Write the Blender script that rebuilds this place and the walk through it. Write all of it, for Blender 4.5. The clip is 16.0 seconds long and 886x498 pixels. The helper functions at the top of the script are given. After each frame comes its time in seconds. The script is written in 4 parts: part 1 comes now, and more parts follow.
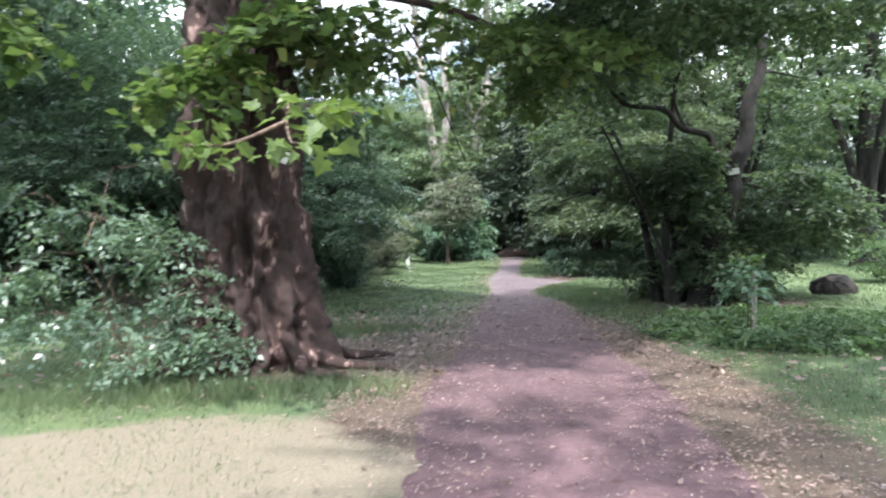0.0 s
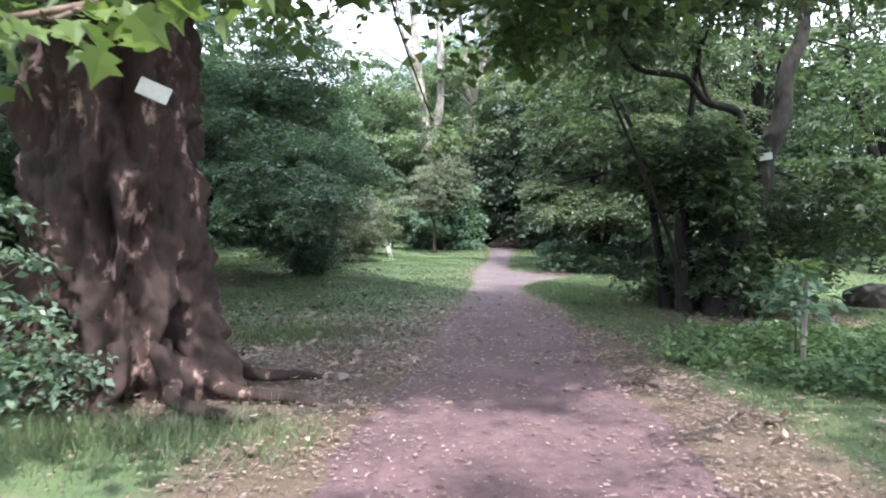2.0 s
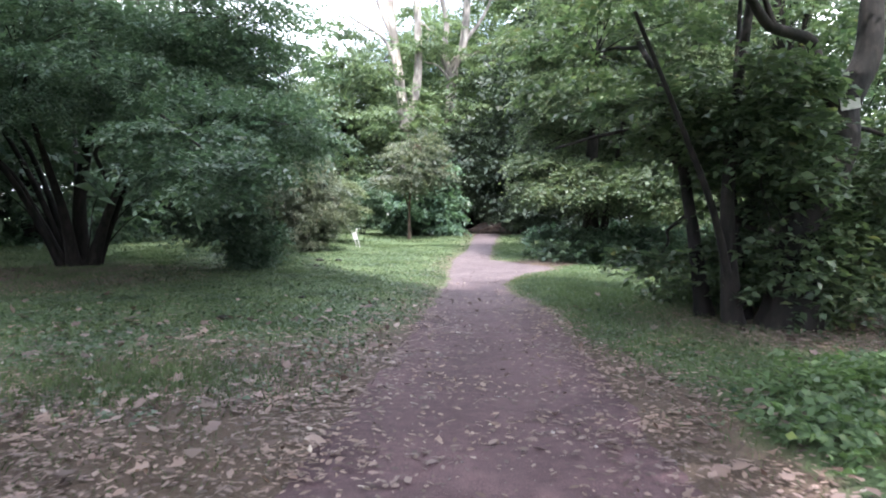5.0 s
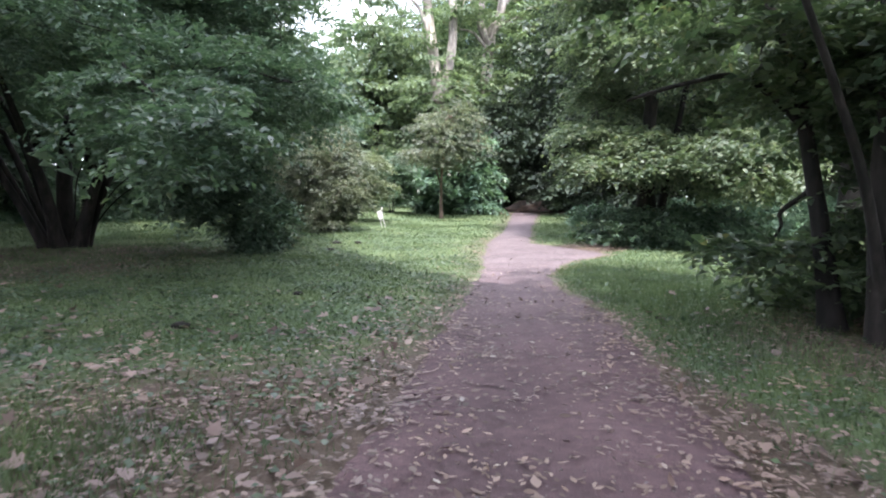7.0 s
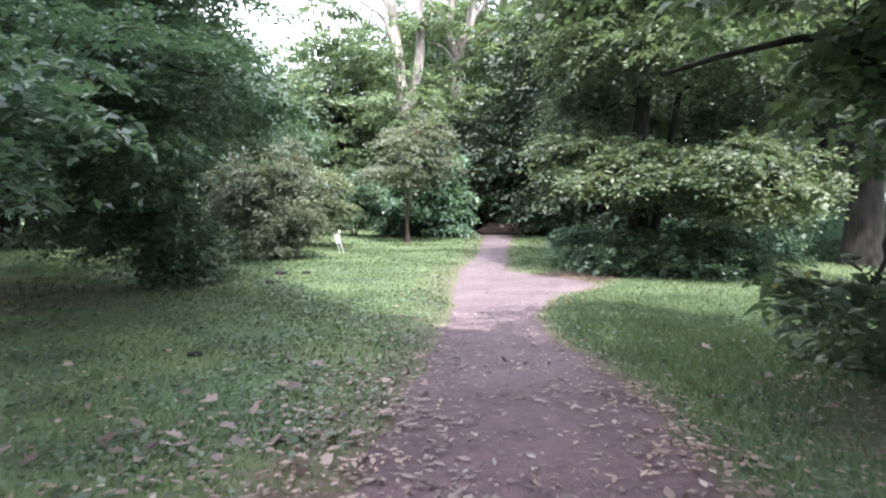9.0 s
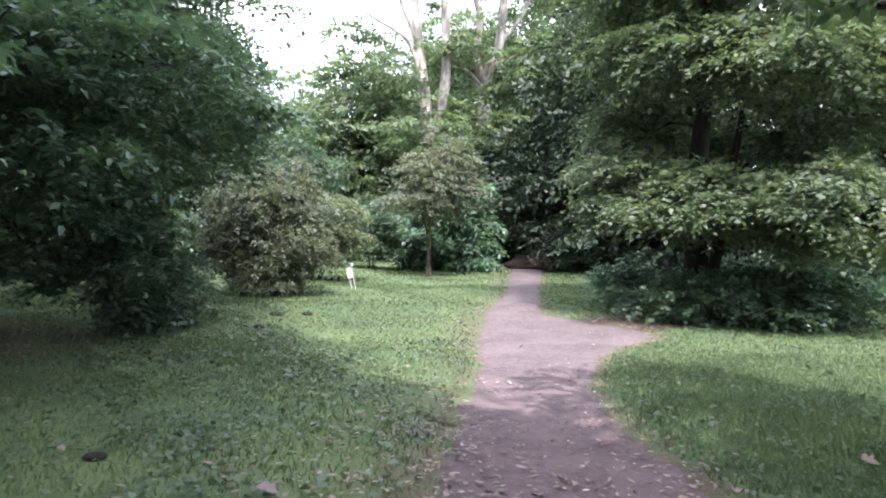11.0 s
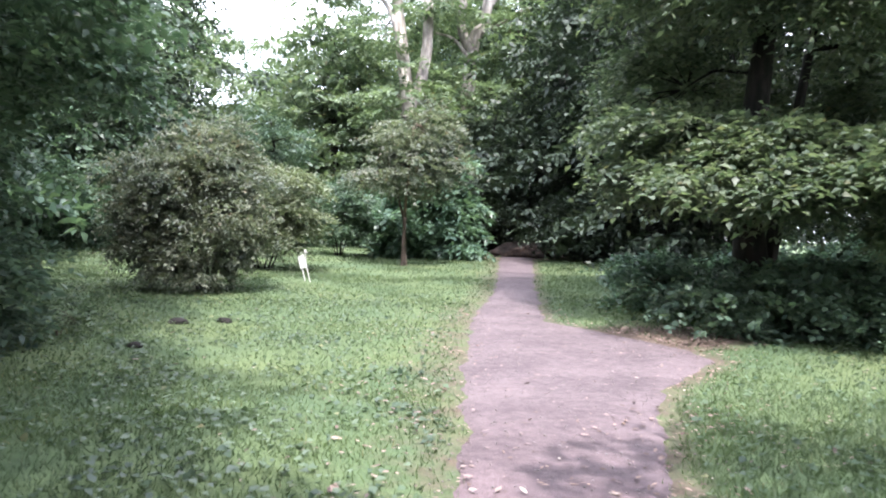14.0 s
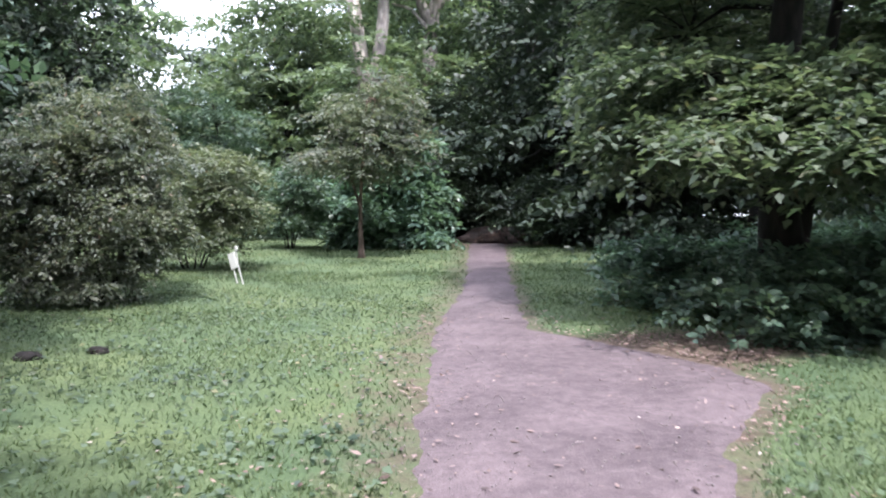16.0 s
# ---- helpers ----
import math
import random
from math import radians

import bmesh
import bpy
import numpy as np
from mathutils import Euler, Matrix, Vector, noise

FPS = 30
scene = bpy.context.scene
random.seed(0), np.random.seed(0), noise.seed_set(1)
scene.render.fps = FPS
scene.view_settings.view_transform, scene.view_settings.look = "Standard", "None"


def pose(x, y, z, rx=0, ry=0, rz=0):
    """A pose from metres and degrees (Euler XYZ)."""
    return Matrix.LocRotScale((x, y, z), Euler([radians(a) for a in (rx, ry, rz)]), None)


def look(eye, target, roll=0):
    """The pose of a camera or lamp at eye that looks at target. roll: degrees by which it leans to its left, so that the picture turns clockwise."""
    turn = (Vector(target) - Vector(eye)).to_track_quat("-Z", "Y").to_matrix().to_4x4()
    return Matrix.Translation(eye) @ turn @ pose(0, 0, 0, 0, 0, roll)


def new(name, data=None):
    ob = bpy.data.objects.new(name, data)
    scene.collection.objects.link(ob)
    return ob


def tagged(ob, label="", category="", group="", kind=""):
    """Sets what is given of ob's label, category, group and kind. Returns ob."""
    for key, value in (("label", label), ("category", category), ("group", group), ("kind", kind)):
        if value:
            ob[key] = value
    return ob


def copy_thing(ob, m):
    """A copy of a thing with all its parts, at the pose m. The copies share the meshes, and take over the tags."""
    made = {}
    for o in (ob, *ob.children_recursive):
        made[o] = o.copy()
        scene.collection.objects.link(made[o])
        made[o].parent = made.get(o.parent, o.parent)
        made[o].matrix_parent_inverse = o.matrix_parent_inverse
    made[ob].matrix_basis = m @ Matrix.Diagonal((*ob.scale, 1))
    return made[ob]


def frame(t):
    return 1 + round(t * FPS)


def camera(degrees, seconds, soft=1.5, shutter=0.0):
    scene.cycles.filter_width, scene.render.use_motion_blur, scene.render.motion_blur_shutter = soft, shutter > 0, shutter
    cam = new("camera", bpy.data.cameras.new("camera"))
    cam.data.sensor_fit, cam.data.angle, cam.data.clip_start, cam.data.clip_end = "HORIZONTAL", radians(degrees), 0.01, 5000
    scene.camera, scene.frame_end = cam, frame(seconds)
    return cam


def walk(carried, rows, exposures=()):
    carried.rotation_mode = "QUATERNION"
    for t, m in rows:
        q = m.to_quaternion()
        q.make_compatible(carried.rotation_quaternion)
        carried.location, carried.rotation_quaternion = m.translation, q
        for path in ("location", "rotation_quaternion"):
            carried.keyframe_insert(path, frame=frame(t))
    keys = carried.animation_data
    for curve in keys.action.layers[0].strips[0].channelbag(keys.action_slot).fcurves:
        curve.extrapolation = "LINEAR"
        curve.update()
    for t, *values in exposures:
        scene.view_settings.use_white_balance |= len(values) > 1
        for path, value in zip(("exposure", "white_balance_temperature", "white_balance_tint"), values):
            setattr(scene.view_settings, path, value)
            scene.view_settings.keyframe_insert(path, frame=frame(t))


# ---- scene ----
cam = camera(65.4, 16.0, soft=2.0, shutter=0.4)
METRES, EYE, TILT, LEAN, TURN = 20.3, 1.5, 0.0, 0.0, 0.0
ROWS = [
    (0.0, 0.0, 0.0, 0.0, -0.02, -0.57, 1.7),
    (0.5, 0.0038, 0.0325, -0.0005, -3.01, 0.63, 3.33),
    (1.0, 0.0102, 0.066, -0.0015, 0.3, -2.26, 1.06),
    (1.5, 0.0161, 0.0957, -0.0012, -3.08, -2.02, 0.61),
    (2.0, 0.0231, 0.1281, -0.0019, -0.43, -1.57, -0.56),
    (2.5, 0.0272, 0.1606, -0.002, -2.1, -1.91, -1.08),
    (3.0, 0.033, 0.1936, -0.0029, 0.45, -2.87, -0.1),
    (3.5, 0.0366, 0.225, -0.0034, -1.99, -3.79, -0.05),
    (6.0, 0.0481, 0.3783, -0.0068, -0.66, -2.18, -1.4),
    (6.5, 0.0493, 0.4121, -0.0064, 1.46, -2.8, -2.69),
    (7.0, 0.0511, 0.4428, -0.0073, 1.23, -4.59, -0.56),
    (7.5, 0.0519, 0.4739, -0.0068, 0.82, -2.96, -2.63),
    (8.0, 0.0534, 0.5061, -0.0072, -1.67, -3.73, -1.4),
    (8.5, 0.0555, 0.5393, -0.0071, 0.51, -3.83, -2.68),
    (9.0, 0.0574, 0.5722, -0.0075, -1.18, -2.81, -0.24),
    (9.5, 0.0601, 0.6007, -0.0064, 0.42, -1.4, -2.51),
    (12.0, 0.0579, 0.7492, -0.0048, 0.37, 0.82, 0.33),
    (12.5, 0.0605, 0.7798, -0.006, -0.26, 1.76, 0.53),
    (13.0, 0.0605, 0.8109, -0.0058, 0.33, -0.58, -0.8),
    (13.5, 0.0644, 0.8419, -0.0069, -3.48, -0.9, 0.48),
    (14.0, 0.0648, 0.8724, -0.0074, -0.59, -1.41, -1.59),
    (14.5, 0.0664, 0.9031, -0.0074, -2.25, -2.27, 0.27),
    (15.0, 0.0681, 0.9311, -0.0067, -3.01, -4.23, 0.15),
    (15.5, 0.0713, 0.962, -0.0073, -5.17, -3.04, 2.12),
    (16.0, 0.0768, 0.9936, -0.0067, -3.16, -2.56, 0.38),
]
EXPOSURES = [(0.0, 1.1, 6050, 12), (3.5, 1.25, 6050, 12), (6.0, 1.32, 6100, 17), (7.5, 1.34, 6150, 17), (8.5, 1.42, 6150, 17), (9.5, 1.46, 6150, 17), (12.0, 1.02, 6150, 17), (14.0, 1.28, 6080, 18), (15.5, 1.18, 5950, 20), (16.0, 0.82, 5930, 20)]
walk(cam, [(t, pose(0, 0, EYE, TILT, LEAN, TURN) @ pose(METRES * x, METRES * y, METRES * z, 90 + pitch, roll, yaw)) for t, x, y, z, yaw, pitch, roll in ROWS], EXPOSURES)

# ---- world and sun ----
SUN_ELEV, SUN_AZ = radians(58), radians(168)  # azimuth from +y towards +x
world = bpy.data.worlds.new("World")
scene.world = world
world.use_nodes = True
wn, wl = world.node_tree.nodes, world.node_tree.links
wn.clear()
w_out, w_bg = wn.new("ShaderNodeOutputWorld"), wn.new("ShaderNodeBackground")
w_sky = wn.new("ShaderNodeTexSky")
w_sky.sky_type = "NISHITA"
w_sky.sun_disc = False
w_sky.sun_elevation, w_sky.sun_rotation = SUN_ELEV, SUN_AZ
w_sky.air_density, w_sky.dust_density, w_sky.ozone_density = 1.0, 3.0, 1.0
# thin bright cloud over most of the sky
w_co, w_noise, w_ramp, w_mix = wn.new("ShaderNodeTexCoord"), wn.new("ShaderNodeTexNoise"), wn.new("ShaderNodeMapRange"), wn.new("ShaderNodeMixRGB")
w_noise.inputs["Scale"].default_value, w_noise.inputs["Detail"].default_value = 2.2, 6.0
w_ramp.inputs["From Min"].default_value, w_ramp.inputs["From Max"].default_value = 0.36, 0.58
w_mix.inputs[2].default_value = (16.0, 16.6, 17.4, 1)
wl.new(w_co.outputs["Generated"], w_noise.inputs["Vector"])
wl.new(w_noise.outputs["Fac"], w_ramp.inputs["Value"])
wl.new(w_ramp.outputs["Result"], w_mix.inputs[0])
wl.new(w_sky.outputs["Color"], w_mix.inputs[1])
wl.new(w_mix.outputs["Color"], w_bg.inputs["Color"])
wl.new(w_bg.outputs["Background"], w_out.inputs["Surface"])
w_bg.inputs["Strength"].default_value = 0.15

sun = new("sun", bpy.data.lights.new("sun", "SUN"))
sun.data.energy, sun.data.angle, sun.data.color = 4.4, radians(1.0), (1.0, 0.95, 0.86)
sun.matrix_world = look((0, 0, 60), Vector((0, 0, 60)) - Vector((math.sin(SUN_AZ) * math.cos(SUN_ELEV), math.cos(SUN_AZ) * math.cos(SUN_ELEV), math.sin(SUN_ELEV))))

# ---- materials ----
def material(name):
    m = bpy.data.materials.new(name)
    m.use_nodes = True
    n, l = m.node_tree.nodes, m.node_tree.links
    return m, n, l, n["Principled BSDF"], n["Material Output"]


def ramp(n, stops):
    r = n.new("ShaderNodeValToRGB")
    while len(r.color_ramp.elements) < len(stops):
        r.color_ramp.elements.new(0.5)
    for e, (p, c) in zip(r.color_ramp.elements, stops):
        e.position, e.color = p, (*c, 1)
    return r


def noise_tex(n, l, scale, detail=5.0, rough=0.6, vector=None):
    t = n.new("ShaderNodeTexNoise")
    t.inputs["Scale"].default_value, t.inputs["Detail"].default_value, t.inputs["Roughness"].default_value = scale, detail, rough
    if vector is None:
        g = n.new("ShaderNodeNewGeometry")
        vector = g.outputs["Position"]
    l.new(vector, t.inputs["Vector"])
    return t


def mix(n, l, fac, a, b, mode="MIX"):
    m = n.new("ShaderNodeMixRGB")
    m.blend_type = mode
    for s, v in zip(m.inputs, (fac, a, b)):
        if isinstance(v, (int, float)):
            s.default_value = v
        elif isinstance(v, tuple):
            s.default_value = (*v, 1)
        else:
            l.new(v, s)
    return m.outputs[0]


def bump(n, l, bsdf, height, strength, distance):
    b = n.new("ShaderNodeBump")
    b.inputs["Strength"].default_value, b.inputs["Distance"].default_value = strength, distance
    l.new(height, b.inputs["Height"])
    l.new(b.outputs["Normal"], bsdf.inputs["Normal"])


def leaf_material(name, dark, light, odd=None, through_light=0.3, rough=0.5, gloss=0.4):
    """Leaves: colour drawn leaf by leaf, shifted over the crown, some light shining through."""
    m, n, l, p, out = material(name)
    g = n.new("ShaderNodeNewGeometry")
    stops = [(0.0, dark), (0.75, light)] + ([(0.97, light), (1.0, odd)] if odd else [])
    r = ramp(n, stops)
    l.new(g.outputs["Random Per Island"], r.inputs["Fac"])
    big = noise_tex(n, l, 0.9, 3.0)
    rr = ramp(n, [(0.35, (0.70, 0.74, 0.80)), (0.65, (1.16, 1.14, 1.06))])
    l.new(big.outputs["Fac"], rr.inputs["Fac"])
    col = mix(n, l, 1.0, r.outputs["Color"], rr.outputs["Color"], "MULTIPLY")
    l.new(col, p.inputs["Base Color"])
    p.inputs["Roughness"].default_value = rough
    p.inputs["Specular IOR Level"].default_value = gloss
    tr = n.new("ShaderNodeBsdfTranslucent")
    warm = mix(n, l, 1.0, col, (1.3, 1.45, 0.85), "MULTIPLY")
    l.new(warm, tr.inputs["Color"])
    ms = n.new("ShaderNodeMixShader")
    ms.inputs[0].default_value = through_light
    l.new(p.outputs["BSDF"], ms.inputs[1])
    l.new(tr.outputs["BSDF"], ms.inputs[2])
    l.new(ms.outputs["Shader"], out.inputs["Surface"])
    return m


def bark_material(name, dark, light, scale=6.0, stretch=0.3, depth=0.03):
    m, n, l, p, out = material(name)
    g = n.new("ShaderNodeNewGeometry")
    mp = n.new("ShaderNodeMapping")
    mp.inputs["Scale"].default_value = (1, 1, stretch)
    l.new(g.outputs["Position"], mp.inputs["Vector"])
    a = noise_tex(n, l, scale, 8.0, 0.65, mp.outputs["Vector"])
    b = noise_tex(n, l, scale * 0.25, 3.0, 0.5, mp.outputs["Vector"])
    v = n.new("ShaderNodeTexVoronoi")
    v.inputs["Scale"].default_value = scale * 1.6
    l.new(mp.outputs["Vector"], v.inputs["Vector"])
    r = ramp(n, [(0.4, dark), (0.62, light)])
    l.new(a.outputs["Fac"], r.inputs["Fac"])
    r2 = ramp(n, [(0.35, (0.55, 0.55, 0.58)), (0.7, (1.25, 1.2, 1.15))])
    l.new(b.outputs["Fac"], r2.inputs["Fac"])
    l.new(mix(n, l, 1.0, r.outputs["Color"], r2.outputs["Color"], "MULTIPLY"), p.inputs["Base Color"])
    p.inputs["Roughness"].default_value = 0.9
    h = mix(n, l, 0.5, a.outputs["Fac"], v.outputs["Distance"])
    bump(n, l, p, h, 0.8, depth)
    return m


M_PLANE = leaf_material("plane_leaf", (0.065, 0.110, 0.040), (0.135, 0.190, 0.070), (0.26, 0.25, 0.10), 0.40, 0.33, 0.6)
M_DARK = leaf_material("dark_leaf", (0.048, 0.081, 0.052), (0.123, 0.167, 0.101), (0.18, 0.17, 0.09), 0.36, 0.40, 0.6)
# near-black leaf colour with the gloom at the path's end painted in
M_SHADED = leaf_material("shaded_leaf", (0.020, 0.035, 0.024), (0.052, 0.074, 0.050), None, 0.14, 0.5, 0.4)
M_COOL = leaf_material("cool_leaf", (0.055, 0.099, 0.075), (0.127, 0.185, 0.133), (0.13, 0.15, 0.09), 0.32, 0.42, 0.55)
M_LAYER = leaf_material("layered_leaf", (0.067, 0.099, 0.069), (0.166, 0.202, 0.143), (0.19, 0.17, 0.11), 0.36, 0.50, 0.45)
M_GREY = leaf_material("grey_green_leaf", (0.090, 0.112, 0.092), (0.188, 0.204, 0.168), (0.26, 0.18, 0.15), 0.34, 0.5, 0.45)
M_PALE = leaf_material("pale_leaf", (0.112, 0.138, 0.096), (0.200, 0.222, 0.158), (0.27, 0.23, 0.17), 0.3, 0.5, 0.45)
M_FRESH = leaf_material("fresh_leaf", (0.075, 0.130, 0.065), (0.150, 0.225, 0.115), (0.2, 0.24, 0.10), 0.35, 0.45, 0.5)
M_FOOT = leaf_material("sucker_leaf", (0.085, 0.135, 0.100), (0.165, 0.235, 0.175), (0.2, 0.25, 0.12), 0.32, 0.32, 0.7)
M_BLUISH = leaf_material("bluish_leaf", (0.081, 0.144, 0.112), (0.169, 0.256, 0.194), None, 0.34, 0.38, 0.6)
M_FAR = leaf_material("far_leaf", (0.110, 0.152, 0.105), (0.204, 0.259, 0.174), (0.20, 0.19, 0.11), 0.4, 0.55, 0.4)
M_GRASS = leaf_material("grass_blade", (0.064, 0.098, 0.050), (0.130, 0.174, 0.092), (0.24, 0.22, 0.14), 0.3, 0.5, 0.4)
M_WEED = leaf_material("weed_leaf", (0.040, 0.072, 0.044), (0.110, 0.158, 0.098), (0.24, 0.22, 0.12), 0.25, 0.4, 0.5)
M_LITTER = leaf_material("fallen_leaf", (0.080, 0.050, 0.045), (0.32, 0.230, 0.212), (0.54, 0.47, 0.44), 0.1, 0.55, 0.4)


def plane_bark():
    m, n, l, p, out = material("plane_bark")
    g = n.new("ShaderNodeNewGeometry")
    mp = n.new("ShaderNodeMapping")
    mp.inputs["Scale"].default_value = (1, 1, 0.42)
    l.new(g.outputs["Position"], mp.inputs["Vector"])
    a, b = noise_tex(n, l, 4.2, 6.0, 0.58, mp.outputs["Vector"]), noise_tex(n, l, 16.0, 6.0, 0.7, mp.outputs["Vector"])
    r = ramp(n, [(0.34, (0.012, 0.008, 0.007)), (0.42, (0.036, 0.022, 0.019)), (0.50, (0.040, 0.023, 0.021)), (0.585, (0.062, 0.036, 0.032)), (0.61, (0.23, 0.150, 0.135)), (0.68, (0.45, 0.34, 0.305))])
    l.new(mix(n, l, 0.2, a.outputs["Fac"], b.outputs["Fac"]), r.inputs["Fac"])
    l.new(r.outputs["Color"], p.inputs["Base Color"])
    p.inputs["Roughness"].default_value = 0.85
    bump(n, l, p, mix(n, l, 0.5, a.outputs["Fac"], b.outputs["Fac"]), 1.0, 0.08)
    return m


M_BARK_PLANE = plane_bark()
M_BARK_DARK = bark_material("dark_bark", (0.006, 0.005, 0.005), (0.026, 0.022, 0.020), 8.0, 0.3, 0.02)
M_BARK_PALE = bark_material("pale_bark", (0.22, 0.20, 0.18), (0.50, 0.465, 0.43), 3.0, 0.3, 0.02)
M_BARK_BROWN = bark_material("brown_bark", (0.09, 0.06, 0.045), (0.2, 0.15, 0.12), 9.0, 0.3, 0.01)
M_SOIL = bark_material("dead_leaf_soil", (0.022, 0.015, 0.012), (0.07, 0.046, 0.037), 12.0, 1.0, 0.03)
M_STONE = bark_material("log_bark", (0.010, 0.008, 0.007), (0.030, 0.024, 0.021), 5.0, 1.0, 0.02)
M_STAKE = bark_material("weathered_wood", (0.25, 0.23, 0.20), (0.45, 0.43, 0.39), 14.0, 0.15, 0.004)


def plain_material(name, colour, rough=0.5, metal=0.0):
    m, n, l, p, out = material(name)
    a = noise_tex(n, l, 18.0, 5.0)
    r = ramp(n, [(0.3, tuple(c * 0.8 for c in colour)), (0.7, colour)])
    l.new(a.outputs["Fac"], r.inputs["Fac"])
    l.new(r.outputs["Color"], p.inputs["Base Color"])
    p.inputs["Roughness"].default_value, p.inputs["Metallic"].default_value = rough, metal
    return m


M_GRAVEL = plain_material("pale_stone", (0.23, 0.20, 0.20), 0.8)
M_WHITE = plain_material("white_board", (0.7, 0.7, 0.68), 0.45)
M_GREYLEG = plain_material("grey_leg", (0.5, 0.5, 0.48), 0.5)


def ground_material():
    m, n, l, p, out = material("lawn_soil")
    bare, lit = n.new("ShaderNodeAttribute"), n.new("ShaderNodeAttribute")
    bare.attribute_name, lit.attribute_name = "bare", "litter"
    fine, mid, big = noise_tex(n, l, 45.0, 6.0, 0.7), noise_tex(n, l, 4.0, 5.0), noise_tex(n, l, 0.5, 3.0)
    g1 = ramp(n, [(0.36, (0.062, 0.094, 0.044)), (0.64, (0.118, 0.166, 0.080))])
    l.new(fine.outputs["Fac"], g1.inputs["Fac"])
    g2 = ramp(n, [(0.35, (0.75, 0.85, 0.8)), (0.68, (1.25, 1.15, 0.95))])
    l.new(big.outputs["Fac"], g2.inputs["Fac"])
    grass = mix(n, l, 1.0, g1.outputs["Color"], g2.outputs["Color"], "MULTIPLY")
    d1 = ramp(n, [(0.3, (0.06, 0.042, 0.032)), (0.7, (0.17, 0.125, 0.095))])
    l.new(fine.outputs["Fac"], d1.inputs["Fac"])
    s1 = ramp(n, [(0.36, (0.14, 0.118, 0.085)), (0.64, (0.235, 0.205, 0.15))])
    l.new(fine.outputs["Fac"], s1.inputs["Fac"])

    def mask(attr, lo, hi):
        a = n.new("ShaderNodeMath")
        a.operation = "MULTIPLY_ADD"
        l.new(mid.outputs["Fac"], a.inputs[0])
        a.inputs[1].default_value = 0.7
        l.new(attr.outputs["Fac"], a.inputs[2])
        r = n.new("ShaderNodeMapRange")
        r.inputs["From Min"].default_value, r.inputs["From Max"].default_value = lo, hi
        l.new(a.outputs[0], r.inputs["Value"])
        return r.outputs["Result"]
    c = mix(n, l, mask(lit, 0.65, 0.95), grass, d1.outputs["Color"])
    c = mix(n, l, mask(bare, 0.7, 1.0), c, s1.outputs["Color"])
    l.new(c, p.inputs["Base Color"])
    p.inputs["Roughness"].default_value = 0.95
    bump(n, l, p, mix(n, l, 0.5, fine.outputs["Fac"], mid.outputs["Fac"]), 0.6, 0.03)
    return m


def path_material():
    m, n, l, p, out = material("worn_red_path")
    fine, mid, big = noise_tex(n, l, 120.0, 4.0, 0.7), noise_tex(n, l, 9.0, 6.0, 0.65), noise_tex(n, l, 1.1, 4.0)
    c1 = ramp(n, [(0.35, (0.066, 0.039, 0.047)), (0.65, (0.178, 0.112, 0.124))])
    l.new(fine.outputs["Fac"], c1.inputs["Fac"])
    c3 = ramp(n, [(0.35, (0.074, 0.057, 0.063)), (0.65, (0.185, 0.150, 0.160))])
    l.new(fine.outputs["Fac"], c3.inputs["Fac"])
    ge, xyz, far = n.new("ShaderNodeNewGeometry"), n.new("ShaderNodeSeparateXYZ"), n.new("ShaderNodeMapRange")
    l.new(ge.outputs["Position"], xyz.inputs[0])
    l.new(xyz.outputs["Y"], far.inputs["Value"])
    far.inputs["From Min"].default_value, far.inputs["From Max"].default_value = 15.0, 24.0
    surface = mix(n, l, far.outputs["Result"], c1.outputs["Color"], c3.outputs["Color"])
    c2 = ramp(n, [(0.38, (0.62, 0.58, 0.60)), (0.62, (1.3, 1.26, 1.24))])
    l.new(mix(n, l, 0.5, mid.outputs["Fac"], big.outputs["Fac"]), c2.inputs["Fac"])
    l.new(mix(n, l, 1.0, surface, c2.outputs["Color"], "MULTIPLY"), p.inputs["Base Color"])
    p.inputs["Roughness"].default_value = 0.85
    v = n.new("ShaderNodeTexVoronoi")
    v.inputs["Scale"].default_value = 90.0
    g = n.new("ShaderNodeNewGeometry")
    l.new(g.outputs["Position"], v.inputs["Vector"])
    bump(n, l, p, mix(n, l, 0.5, v.outputs["Distance"], mid.outputs["Fac"]), 0.7, 0.012)
    return m


M_GROUND, M_PATH = ground_material(), path_material()

# ---- shape helpers ----
def ss(a, b, x):
    t = np.clip((np.asarray(x, float) - a) / (b - a), 0, 1)
    return t * t * (3 - 2 * t)


def wob(x, y, f=1.0, s=0.0):
    return (np.sin(x * 1.7 * f + y * 0.9 * f + s) + np.sin(x * 0.6 * f - y * 2.1 * f + 1.3 + s) + np.sin(x * 2.9 * f + 0.5 * s) * np.sin(y * 2.3 * f + 2.0)) / 3


L_Y = [-30, 0, 4.3, 7.5, 9.7, 12.6, 17, 21.5, 25, 28.1, 33.8, 45.7, 54]
L_X = [-0.8, -0.5, -0.35, -0.3, 0.0, 0.4, 0.9, 1.45, 1.6, 1.8, 2.73, 3.9, 5.0]
R_Y = [-30, 0, 4.1, 7.4, 9.9, 12.4, 17, 20, 21.7, 23.4, 24.3, 25.1, 25.8, 26.6, 27.6, 28.8, 33.8, 45.7, 54]
R_X = [1.6, 1.85, 1.95, 2.4, 2.5, 2.65, 2.95, 2.7, 2.75, 3.25, 3.6, 4.2, 4.75, 4.7, 4.0, 3.15, 3.7, 5.3, 6.5]


def left_edge(y):
    y = np.asarray(y, float)
    return np.interp(y, L_Y, L_X) + 0.07 * wob(y, 0 * y, 2.3) + 0.04 * wob(y, 3 + 0 * y, 7.0) + 0.03 * wob(y, 1 + 0 * y, 17.0)


